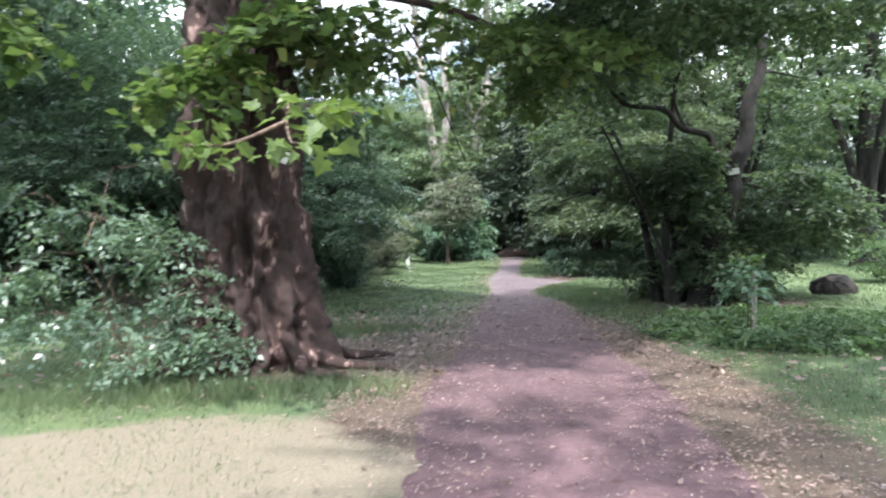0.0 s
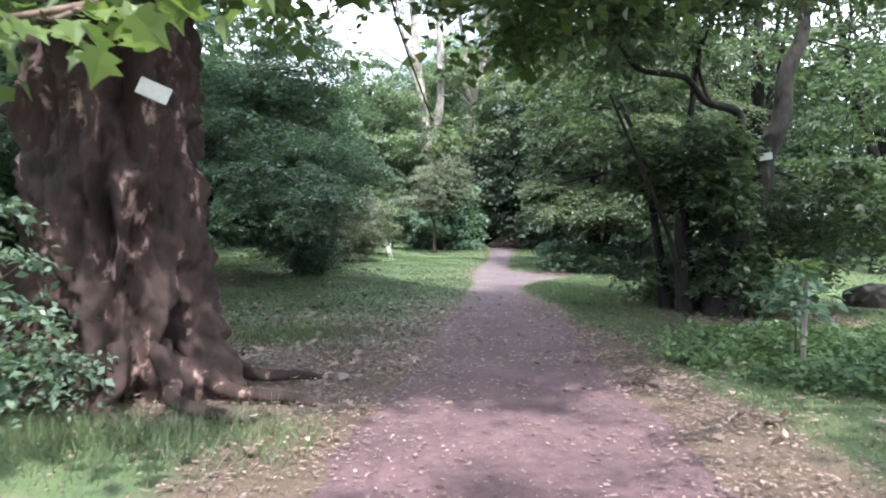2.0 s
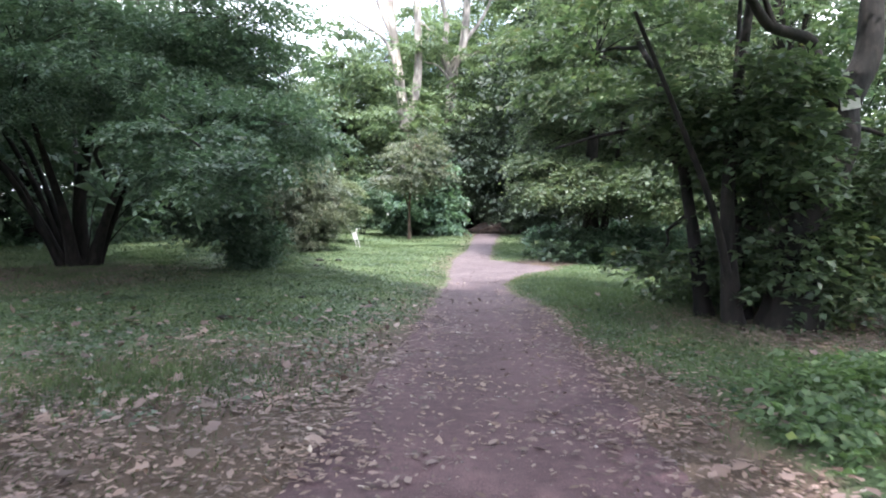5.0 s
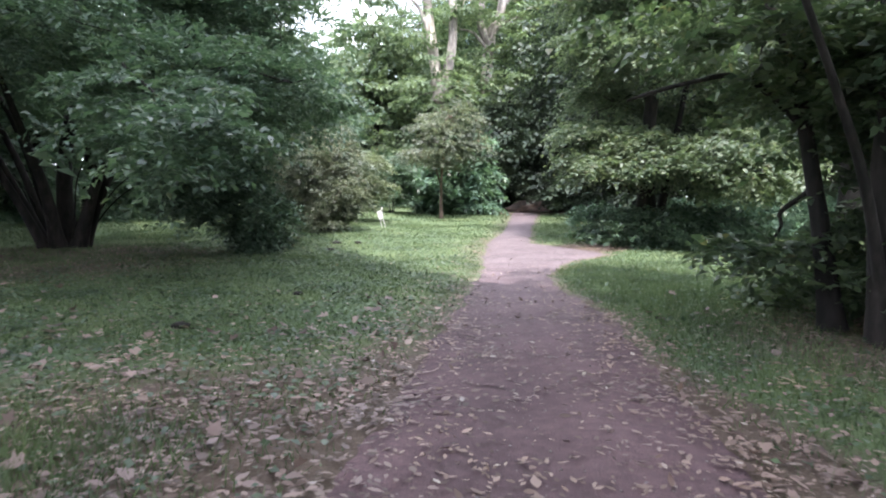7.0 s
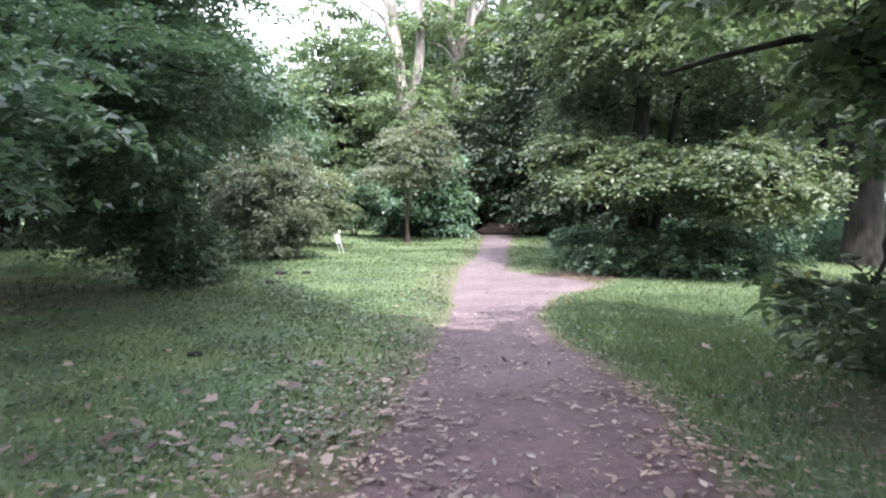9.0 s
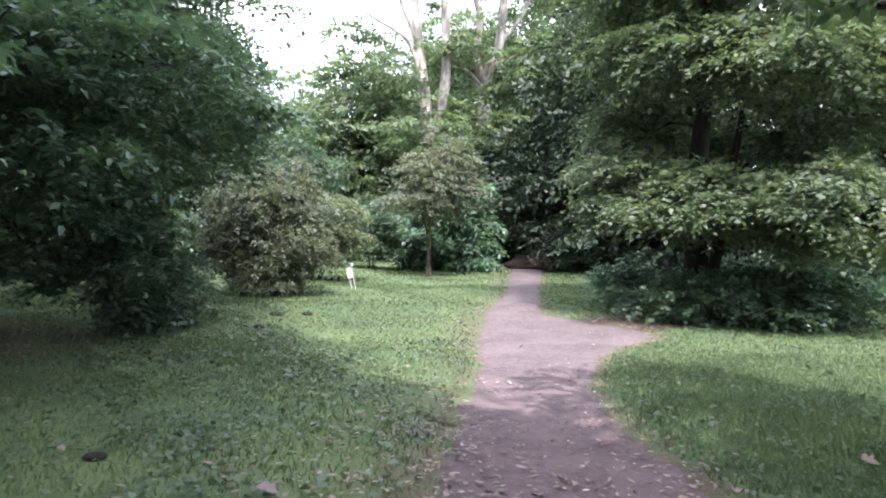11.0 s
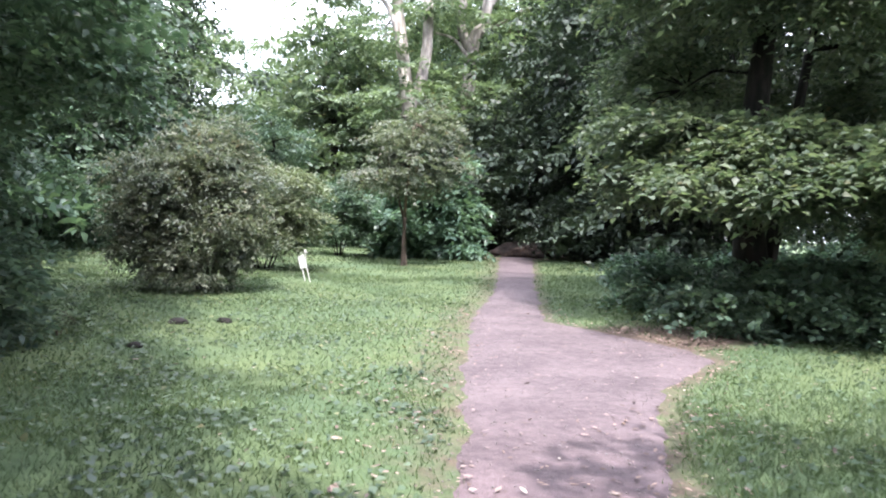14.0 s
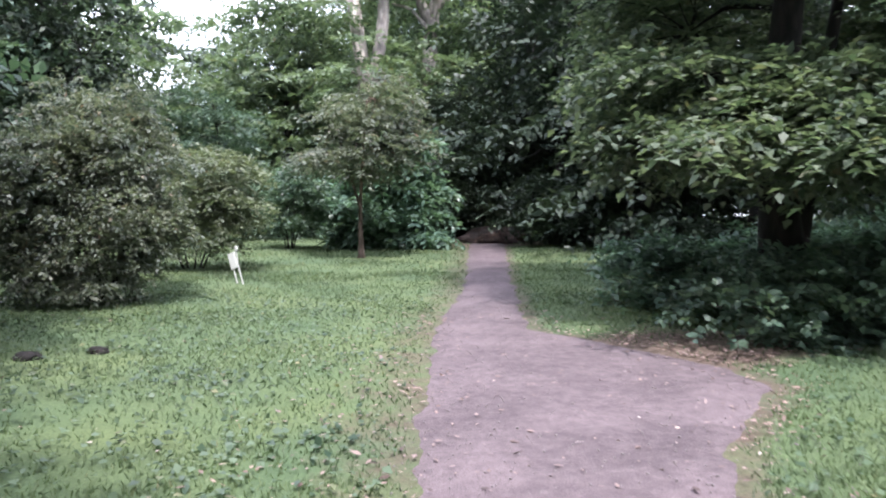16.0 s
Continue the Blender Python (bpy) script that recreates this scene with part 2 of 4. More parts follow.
def right_edge(y):
    y = np.asarray(y, float)
    return np.interp(y, R_Y, R_X) + 0.07 * wob(y, 5 + 0 * y, 2.1) + 0.04 * wob(y, 9 + 0 * y, 6.3) + 0.03 * wob(y, 2 + 0 * y, 16.0)


def ground_z(x, y):
    x, y = np.asarray(x, float), np.asarray(y, float)
    z = -0.13 * ss(1, 8, y) + 0.021 * np.clip(y - 25, 0, 30) * ss(80, 40, y)
    z = z + 0.09 * ss(-0.3, -3, x) * ss(17, 26, y)
    inside = np.minimum(x - left_edge(y), right_edge(y) - x)
    off = ss(0.1, -0.9, inside)
    return z + off * (0.035 + 0.035 * wob(x, y, 0.8)) * ss(200, 60, np.hypot(x, y))


def mesh_of(name, verts, faces, mat, smooth=False):
    me = bpy.data.meshes.new(name)
    verts = np.asarray(verts, np.float32)
    faces = np.asarray(faces, np.int32)
    k = faces.shape[1]
    me.vertices.add(len(verts))
    me.vertices.foreach_set("co", verts.ravel())
    me.loops.add(faces.size)
    me.loops.foreach_set("vertex_index", faces.ravel())
    me.polygons.add(len(faces))
    me.polygons.foreach_set("loop_start", np.arange(0, faces.size, k, dtype=np.int32))
    if smooth:
        me.polygons.foreach_set("use_smooth", np.ones(len(faces), bool))
    me.update(calc_edges=True)
    me.materials.append(mat)
    return me


def part(name, me, parent, label=""):
    ob = new(name, me)
    ob.parent = parent
    if label:
        tagged(ob, label)
    return ob


def thing(name, x, y, z=None):
    e = new(name)
    e.location = (x, y, float(ground_z(x, y)) if z is None else z)
    return e


def catmull(pts, k=6):
    p = np.asarray(pts, float)
    p = np.vstack([2 * p[0] - p[1], p, 2 * p[-1] - p[-2]])
    out = []
    for i in range(1, len(p) - 2):
        for t in np.arange(k) / k:
            out.append(0.5 * (2 * p[i] + (p[i + 1] - p[i - 1]) * t + (2 * p[i - 1] - 5 * p[i] + 4 * p[i + 1] - p[i + 2]) * t * t + (3 * p[i] - p[i - 1] - 3 * p[i + 1] + p[i + 2]) * t ** 3))
    out.append(p[-2])
    return np.array(out)


def tube(pts, r0, r1, seg=8, k=5, rough=0.0, rng=None, flare=0.0):
    """A tapered, slightly uneven round limb along a smooth line: verts, quads."""
    c = catmull(pts, k)
    n = len(c)
    s = np.linspace(0, 1, n)
    r = r0 + (r1 - r0) * s ** 0.8 + flare * np.exp(-s * 14)
    tan = np.gradient(c, axis=0)
    tan /= np.linalg.norm(tan, axis=1)[:, None] + 1e-9
    ref = np.where(np.abs(tan[:, 2:3]) > 0.9, np.array([[1.0, 0, 0]]), np.array([[0, 0, 1.0]]))
    if abs(tan[0, 2]) > 0.7:
        ref = np.tile([[1.0, 0.0, 0.0]], (n, 1))
    u = np.cross(tan, ref)
    u /= np.linalg.norm(u, axis=1)[:, None] + 1e-9
    w = np.cross(tan, u)
    a = np.arange(seg) / seg * 2 * np.pi
    rad = r[:, None] * np.ones((1, seg))
    if rough and rng is not None:
        rad = rad * (1 + rough * (np.sin(3 * a + rng.uniform(0, 6))[None] * np.sin(s * 9 + rng.uniform(0, 6))[:, None] + rng.normal(0, 0.4, (n, seg))))
    v = c[:, None] + rad[..., None] * (np.cos(a)[None, :, None] * u[:, None] + np.sin(a)[None, :, None] * w[:, None])
    i = np.arange(n - 1)[:, None] * seg
    j = np.arange(seg)[None]
    q = np.stack([i + j, i + (j + 1) % seg, i + seg + (j + 1) % seg, i + seg + j], -1).reshape(-1, 4)
    return v.reshape(-1, 3), q


def join(pieces):
    vs, fs, k = [], [], 0
    for v, f in pieces:
        vs.append(v)
        fs.append(np.asarray(f) + k)
        k += len(v)
    return np.vstack(vs), np.vstack(fs)


def leaves(rng, pos, axis, normal, size, ratio=0.5, fold=0.12):
    """One folded, pointed leaf for each row: four corners each."""
    axis = axis / (np.linalg.norm(axis, axis=1)[:, None] + 1e-9)
    side = np.cross(axis, normal)
    side /= np.linalg.norm(side, axis=1)[:, None] + 1e-9
    nor = np.cross(side, axis)
    s = size[:, None]
    mid = pos + axis * s * 0.45 + nor * s * fold
    v = np.stack([pos, mid + side * s * ratio * 0.5, pos + axis * s - nor * s * fold * 0.6, mid - side * s * ratio * 0.5], 1)
    f = np.arange(len(pos) * 4).reshape(-1, 4)
    return v.reshape(-1, 3), f


def flat_leaves(rng, pos, axis, normal, size, outline, curl=0.2):
    """Leaves cut to an outline (across, along; both 0 to 1 of the length), one many-sided face each, curled at the rim."""
    axis = axis / (np.linalg.norm(axis, axis=1)[:, None] + 1e-9)
    side = np.cross(axis, normal)
    side /= np.linalg.norm(side, axis=1)[:, None] + 1e-9
    nor = np.cross(side, axis)
    o = np.array(outline)
    bend = curl * rng.uniform(0.3, 1.6, len(pos))[:, None] * (np.abs(o[:, 0]) * 0.9 + 0.5 * (o[:, 1] - 0.45) ** 2)[None]
    v = pos[:, None] + size[:, None, None] * (o[None, :, 1:2] * axis[:, None] + o[None, :, 0:1] * side[:, None] + bend[..., None] * nor[:, None])
    return v.reshape(-1, 3), np.arange(len(pos) * len(o)).reshape(-1, len(o))


OVAL_LEAF = [(0, 0), (0.15, 0.16), (0.23, 0.45), (0.10, 0.78), (0, 1), (-0.12, 0.74), (-0.20, 0.48), (-0.15, 0.2)]
LOBED_LEAF = [(0, 0), (0.30, 0.02), (0.42, 0.20), (0.27, 0.30), (0.50, 0.52), (0.24, 0.58), (0, 1.0), (-0.22, 0.60), (-0.47, 0.55), (-0.27, 0.32), (-0.40, 0.22), (-0.28, 0.03)]


def sprays(rng, centre, out, count, length, leaf, ratio=0.5, droop=0.25, flat=0.6):
    """Leafy twigs: for each row of centre, count leaves in two ranks along a drooping twig."""
    n = len(centre)
    out = out * np.array([1, 1, 0.45]) + rng.normal(0, 0.35, (n, 3)) * np.array([1, 1, 0.5])
    out /= np.linalg.norm(out, axis=1)[:, None] + 1e-9
    out[:, 2] -= droop * rng.uniform(0.3, 1.4, n)
    nor = np.stack([rng.normal(0, 1 - flat, n), rng.normal(0, 1 - flat, n), np.ones(n)], 1)
    side = np.cross(out, nor)
    side /= np.linalg.norm(side, axis=1)[:, None] + 1e-9
    ln = length * rng.uniform(0.6, 1.3, n)
    t = (np.arange(count) + 0.5) / count
    sg = np.where(np.arange(count) % 2 == 0, 1.0, -1.0)
    t = t[None] + rng.normal(0, 0.08, (n, count))
    p = centre[:, None] + out[:, None] * (t * ln[:, None])[..., None]
    p[..., 2] -= droop * 0.5 * (t ** 2) * ln[:, None]
    ax = out[:, None] * 0.6 + side[:, None] * sg[None, :, None] * 0.9 + rng.normal(0, 0.3, (n, count, 3))
    nn = nor[:, None] + rng.normal(0, 0.35, (n, count, 3))
    sz = leaf * rng.uniform(0.6, 1.35, (n, count))
    return leaves(rng, p.reshape(-1, 3), ax.reshape(-1, 3), nn.reshape(-1, 3), sz.ravel(), ratio)


def blob_points(rng, blobs, per, gap=0.0, freq=1.6, shell=0.45, floor_z=None, clump=24, clump_r=0.23):
    """Twig starts gathered in flat tufts that are spread through ellipsoids, thicker near their skins. Blob: cx, cy, cz, rx, ry, rz, share."""
    cs, os_ = [], []
    for cx, cy, cz, rx, ry, rz, share in blobs:
        n = max(3, int(per * share / clump))
        d = rng.normal(0, 1, (n, 3))
        d /= np.linalg.norm(d, axis=1)[:, None]
        rad = shell + (1 - shell) * rng.uniform(0, 1, n) ** 0.6
        lump = 1 + 0.22 * np.sin(d[:, 0] * 5 + cx) * np.sin(d[:, 1] * 5 + cy) + 0.16 * np.sin(d[:, 2] * 9 + d[:, 0] * 7 + cz)
        p = np.array([cx, cy, cz]) + d * np.array([rx, ry, rz]) * (rad * lump)[:, None]
        f = freq
        g = np.sin(p[:, 0] * f + cx) * np.sin(p[:, 1] * f + 1) + np.sin(p[:, 2] * f * 1.9 + p[:, 0] * f * 0.5) * 0.7 + np.sin((p[:, 0] - p[:, 1]) * f * 2.3) * 0.4
        keep = g > gap - 1.0 + rng.normal(0, 0.25, n)
        p, d = p[keep], d[keep]
        w = min(clump_r * (rx + ry) * 0.5, 1.3) * rng.uniform(0.5, 1.4, len(p))
        off = rng.normal(0, 1, (len(p), clump, 3))
        tilt = off[..., :2] @ np.array([0.0, 0.0]) - 0.35 * np.einsum("nkc,nc->nk", off[..., :2], d[:, :2])
        off = np.concatenate([off[..., :2], (0.12 * off[..., 2] + tilt * 0.8)[..., None]], -1)
        p = (p[:, None] + off * w[:, None, None]).reshape(-1, 3)
        d = (d[:, None] * 0.6 + off * 0.5).reshape(-1, 3)
        d /= np.linalg.norm(d, axis=1)[:, None] + 1e-9
        if floor_z is not None:
            k = p[:, 2] > floor_z
            p, d = p[k], d[k]
        cs.append(p)
        os_.append(d)
    return np.vstack(cs), np.vstack(os_)


def limb_line(rng, a, b, sag=0.1, wig=0.06, steps=4):
    a, b = np.asarray(a, float), np.asarray(b, float)
    ln = np.linalg.norm(b - a)
    pts = []
    for t in np.linspace(0, 1, steps + 1):
        p = a + (b - a) * t
        p = p + np.array([0, 0, sag * ln * math.sin(math.pi * t)])
        if 0 < t < 1:
            p = p + rng.normal(0, wig * ln * 0.5, 3)
        pts.append(p)
    return pts


def twigs(rng, starts, ends, r=0.012):
    out = []
    for a, b in zip(starts, ends):
        out.append(tube(limb_line(rng, a, b, 0.06, 0.08, 3), r, r * 0.3, 4, 2))
    return join(out)


def tree(name, label, x, y, stems, blobs, leaf_mat, bark_mat, seed, per=6000, count=7, length=0.5, leaf=0.12, ratio=0.5, droop=0.25, gap=0.1, freq=1.6,
         shell=0.45, limb_r=0.07, n_twigs=60, category="tree", group="", floor=0.05, flat=0.6, crown_label="", clump=24, clump_r=0.23):
    """A tree or shrub: stems (base offset line and radii), limbs to every clump of the crown, fine twigs and leaves. All offsets from the base."""
    rng = np.random.default_rng(seed)
    base = tagged(thing(name, x, y), label, category, group)
    tops = []
    for pts, r0, r1 in stems:
        v, f = tube(pts, r0, r1, 12 if r0 > 0.1 else 7, 5, 0.06, rng, r0 * 0.5)
        part("trunk" if r0 > 0.09 else "stem", mesh_of("trunk", v, f, bark_mat, True), base)
        tops.append(np.asarray(pts, float))
    for bl in blobs:
        c = np.array(bl[:3])
        cand = np.vstack([catmull(t, 4)[len(catmull(t, 4)) // 3:] for t in tops])
        cost = np.linalg.norm(cand - c, axis=1) + 0.6 * np.clip(cand[:, 2] - c[2], 0, None)
        a = cand[np.argmin(cost)]
        if np.linalg.norm(a - c) > 0.25:
            v, f = tube(limb_line(rng, a, c, 0.08, 0.08, 4), limb_r, limb_r * 0.3, 7, 4, 0.05, rng)
            part("limb", mesh_of("limb", v, f, bark_mat, True), base)
    c, o = blob_points(rng, blobs, per, gap, freq, shell, floor, clump, clump_r)
    if n_twigs:
        pick = rng.choice(len(c), min(n_twigs, len(c)), False)
        cen = np.array([b[:3] for b in blobs])
        near = cen[np.argmin(np.linalg.norm(c[pick][:, None] - cen[None], axis=2), axis=1)]
        v, f = twigs(rng, near + (c[pick] - near) * 0.12, c[pick], limb_r * 0.22 + 0.004)
        tagged(part("brushwood", mesh_of("brushwood", v, f, bark_mat, True), base), kind="stuff")
    v, f = sprays(rng, c, o, count, length, leaf, ratio, droop, flat)
    tagged(part("crown", mesh_of("crown", v, f, leaf_mat), base, crown_label), kind="stuff")
    return base


# ---- ground and path ----
def grid_axis(lo, hi, step, far):
    inner = np.arange(lo, hi + step / 2, step)
    g = np.cumsum(step * 1.25 ** np.arange(1, 60))
    g = g[g < far]
    return np.concatenate([lo - g[::-1], inner, hi + g])


def bare_map(x, y):
    d = np.hypot((x + 2.3) / 2.2, (y - 4.6) / 1.75) + 0.12 * wob(x, y, 1.5) + 0.08 * wob(x, y, 5.0)
    return ss(1.3, 0.7, d) * 0.85


def litter_map(x, y):
    dl, dr = left_edge(y) - x, x - right_edge(y)
    band_l = ss(1.5, 0.0, dl) * (dl > -0.3) * ss(3, 6, y) * (0.45 + 0.55 * ss(17, 12, y))
    wide = ss(5.5, 0.6, dl) * (dl > -0.3) * ss(7.5, 8.6, y) * ss(16.5, 12.5, y) * 0.9
    root = ss(1.5, 0.7, np.hypot(x + 2.0, y - 9.0) / 1.3)
    band_r = ss(3.0, 0.3, dr) * (dr > -0.3) * ss(11, 8, y) * 0.34 + ss(1.25, 0.1, dr) * (dr > -0.3) * ss(16, 11, y) * 0.9 + ss(0.6, 0.0, dr) * (dr > -0.3) * 0.5
    fork = ss(1.6, 0.4, np.hypot((x - 4.4) / 1.5, (y - 27.4) / 0.9)) * 0.8
    under = ss(1.1, 0.5, np.hypot((x + 7.5) / 5.0, (y - 22.5) / 4.5)) * 0.62
    under_r = ss(1.1, 0.5, np.hypot((x - 6.2) / 3.0, (y - 15.8) / 2.6)) * 0.8
    verge = ss(1.0, 0.3, np.hypot((x - 3.6) / 1.3, (y - 22.9) / 1.0)) * 0.15
    end = ss(44, 48, y) * ss(4.5, 1.0, np.abs(x - 5)) * 0.9
    return np.clip(np.maximum.reduce([band_l, wide, root, band_r, fork, under, under_r, verge, end]), 0, 1)


gx, gy = grid_axis(-9, 10, 0.17, 1800), grid_axis(-2, 36, 0.17, 1800)
GX, GY = np.meshgrid(gx, gy)
GZ = ground_z(GX, GY)
nx, ny = len(gx), len(gy)
gi = (np.arange(ny - 1)[:, None] * nx + np.arange(nx - 1)[None]).ravel()
g_me = mesh_of("ground", np.stack([GX, GY, GZ], -1).reshape(-1, 3), np.stack([gi, gi + 1, gi + nx + 1, gi + nx], 1), M_GROUND, True)
for a_name, a_val in (("bare", bare_map(GX, GY)), ("litter", litter_map(GX, GY))):
    at = g_me.attributes.new(a_name, "FLOAT", "POINT")
    at.data.foreach_set("value", a_val.ravel().astype(np.float32))
ground = tagged(new("ground", g_me), "green park lawn with bare patches and brown leaf litter", "ground", kind="structure")

py = np.arange(-12, 53, 0.06)
pu = np.linspace(0, 1, 22)
lx, rx = left_edge(py), right_edge(py)
PX = lx[:, None] + (rx - lx)[:, None] * pu[None]
PY = np.repeat(py[:, None], len(pu), 1)
PZ = ground_z(PX, PY) + 0.022 * np.sin(np.pi * pu)[None] ** 0.4 + 0.004 * wob(PX, PY, 4.0) - 0.012 * (np.abs(pu - 0.5) > 0.499)[None]
pi_ = (np.arange(len(py) - 1)[:, None] * len(pu) + np.arange(len(pu) - 1)[None]).ravel()
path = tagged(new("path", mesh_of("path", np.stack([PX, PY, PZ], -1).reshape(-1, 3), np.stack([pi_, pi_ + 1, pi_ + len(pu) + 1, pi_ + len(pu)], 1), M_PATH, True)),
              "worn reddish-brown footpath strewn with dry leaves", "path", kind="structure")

# ---- the great plane tree by the path ----
def value_noise(p, seed=0):
    """Smooth random field on points, about -1 to 1."""
    i = np.floor(p).astype(np.int64)
    f = p - i
    f = f * f * (3 - 2 * f)
    out = 0.0
    for dx in (0, 1):
        for dy in (0, 1):
            for dz in (0, 1):
                h = ((i[..., 0] + dx) * 73856093) ^ ((i[..., 1] + dy) * 19349663) ^ ((i[..., 2] + dz) * 83492791) ^ (seed * 2654435761)
                h = (h ^ (h >> 13)) * 1274126177
                r = ((h ^ (h >> 16)) & 0xFFFF) / 32767.5 - 1
                out = out + r * np.where(dx, f[..., 0], 1 - f[..., 0]) * np.where(dy, f[..., 1], 1 - f[..., 1]) * np.where(dz, f[..., 2], 1 - f[..., 2])
    return out


def plane_trunk(rng):
    """Fluted old trunk with burrs, hollows and buttresses; the base at the origin."""
    seg, rows = 210, 260
    a = np.arange(seg) / seg * 2 * np.pi
    z = -0.15 + 9.15 * np.linspace(0, 1, rows) ** 1.35
    A, Z = np.meshgrid(a, z)
    r = np.interp(Z, [-0.15, 0.1, 0.5, 1.2, 2.2, 3.5, 5.0, 7.0, 9.0], [1.16, 1.02, 0.86, 0.78, 0.76, 0.70, 0.64, 0.55, 0.46])
    low = ss(1.6, 0.0, Z)
    warp = 0.25 * np.sin(Z * 1.1) + 0.12 * np.sin(Z * 2.7 + 1)
    flute = 0.11 * np.cos(3 * (A + warp) + 0.6) + 0.08 * np.cos(5 * (A - warp) + 2.0) - 0.13 * np.abs(np.sin(4 * (A + 0.6 * warp))) ** 6
    r = r * (1 + flute * (0.8 + 0.3 * low)) + low * 0.09 * (np.cos(5 * A + 1.1) ** 3 + 0.5 * np.cos(9 * A))
    P = np.stack([np.cos(A), np.sin(A), Z], -1)
    burr = np.clip(value_noise(P * [2.6, 2.6, 2.1], 1), -0.2, 1) * 0.26 + np.clip(value_noise(P * [5.5, 5.5, 4.2], 2), -0.4, 1) * 0.16
    pit = -0.38 * np.clip(value_noise(P * [3.4, 3.4, 1.7], 3) - 0.25, 0, 1)
    fine = 0.07 * value_noise(P * [11, 11, 7], 4) + 0.04 * value_noise(P * [24, 24, 13], 5) + 0.018 * value_noise(P * [50, 50, 24], 6)
    ridge = 0.13 * (0.45 - np.abs(value_noise(P * [3.6, 3.6, 0.9], 7))) + 0.09 * (0.45 - np.abs(value_noise(P * [8.5, 8.5, 2.2], 8)))
    r = r + (0.7 * burr + 1.2 * pit) * ss(6.5, 3.0, Z) + ridge + fine
    for ba, bz, br, bh in ((5.3, 1.95, 0.30, 0.20), (5.05, 2.45, 0.22, 0.12), (5.5, 0.8, 0.25, 0.10), (4.95, 1.45, 0.30, -0.30), (5.6, 1.55, 0.22, -0.20), (4.3, 0.45, 0.4, -0.16)):
        da = (A - ba + np.pi) % (2 * np.pi) - np.pi
        r = r + bh * np.exp(-((da * 0.85) ** 2 + (Z - bz) ** 2) / br ** 2)
    r = 0.93 * r
    X, Y = r * np.cos(A) - 0.025 * Z, r * np.sin(A) + 0.0 * Z
    v = np.stack([X, Y, Z], -1).reshape(-1, 3)
    i = np.arange(rows - 1)[:, None] * seg
    j = np.arange(seg)[None]
    q = np.stack([i + j, i + (j + 1) % seg, i + seg + (j + 1) % seg, i + seg + j], -1).reshape(-1, 4)
    return v, q


def lobed_leaf(size):
    """A five-lobed plane leaf, gently cupped, in its own frame: stalk at the origin, tip along +y."""
    me = bpy.data.meshes.new("leaf")
    bm = bmesh.new()
    rim = [(0, 0.0), (0.16, -0.04), (0.40, 0.08), (0.30, 0.25), (0.52, 0.48), (0.25, 0.55), (0.16, 0.68), (0, 1.0)]
    rim = rim + [(-px, py_) for px, py_ in rim[-2:0:-1]]
    mid = bm.verts.new((0, 0.35 * size, 0.0))
    ring = [bm.verts.new((px * size, py_ * size, size * (0.22 * abs(px) - 0.18 * (py_ - 0.35) ** 2))) for px, py_ in rim]
    for i in range(len(ring)):
        bm.faces.new((mid, ring[i], ring[(i + 1) % len(ring)]))
    bm.to_mesh(me)
    bm.free()
    me.materials.append(M_PLANE)
    return me


PLX, PLY = -2.6, 9.35
rng = np.random.default_rng(3)
plane = tagged(thing("plane_tree", PLX, PLY), "huge old plane tree with burred reddish-brown trunk beside the path", "tree")
part("trunk", mesh_of("trunk", *plane_trunk(rng), M_BARK_PLANE, True), plane)
for ang, ln, r0 in ((-0.35, 1.9, 0.15), (-0.75, 1.8, 0.13), (-1.2, 1.2, 0.12), (-1.75, 1.45, 0.15), (-2.4, 1.5, 0.16), (0.2, 1.6, 0.14)):
    dx, dy = math.cos(ang), math.sin(ang)
    pts = [(dx * 0.75, dy * 0.75, 0.50), (dx * 1.0, dy * 1.0, 0.20), (dx * (0.95 + ln * 0.22) + 0.12 * dy, dy * (0.95 + ln * 0.22) - 0.12 * dx, 0.09), (dx * (1.0 + ln * 0.55) - 0.08 * dy, dy * (1.0 + ln * 0.55) + 0.08 * dx, 0.0), (dx * (1.0 + ln * 0.85), dy * (1.0 + ln * 0.85), -0.30)]
    v, f = tube(pts, r0 * 0.85, 0.025, 12, 8, 0.17, rng)
    part("root", mesh_of("root", v, f, M_BARK_PLANE, True), plane)
limb_ends = [((0.1, -0.2, 5.5), (3.2, 1.2, 8.6), 0.26), ((-0.2, 0.1, 6.5), (-4.2, 1.5, 9.5), 0.28), ((0.0, 0.2, 7.5), (0.5, 4.2, 11.5), 0.24), ((-0.1, 0, 8.3), (-0.3, -1.0, 14.5), 0.36), ((-0.2, -0.5, 13.0), (-1.5, 0.6, 20.0), 0.24), ((-0.2, -0.4, 12.0), (-4.8, 1.5, 19.0), 0.20), ((0.1, -0.1, 5.0), (3.6, 1.8, 5.0), 0.12)]
for a, b, r0 in limb_ends:
    v, f = tube(limb_line(rng, a, b, 0.08, 0.05), r0, r0 * 0.35, 10, 5, 0.05, rng)
    part("limb", mesh_of("limb", v, f, M_BARK_PLANE, True), plane)
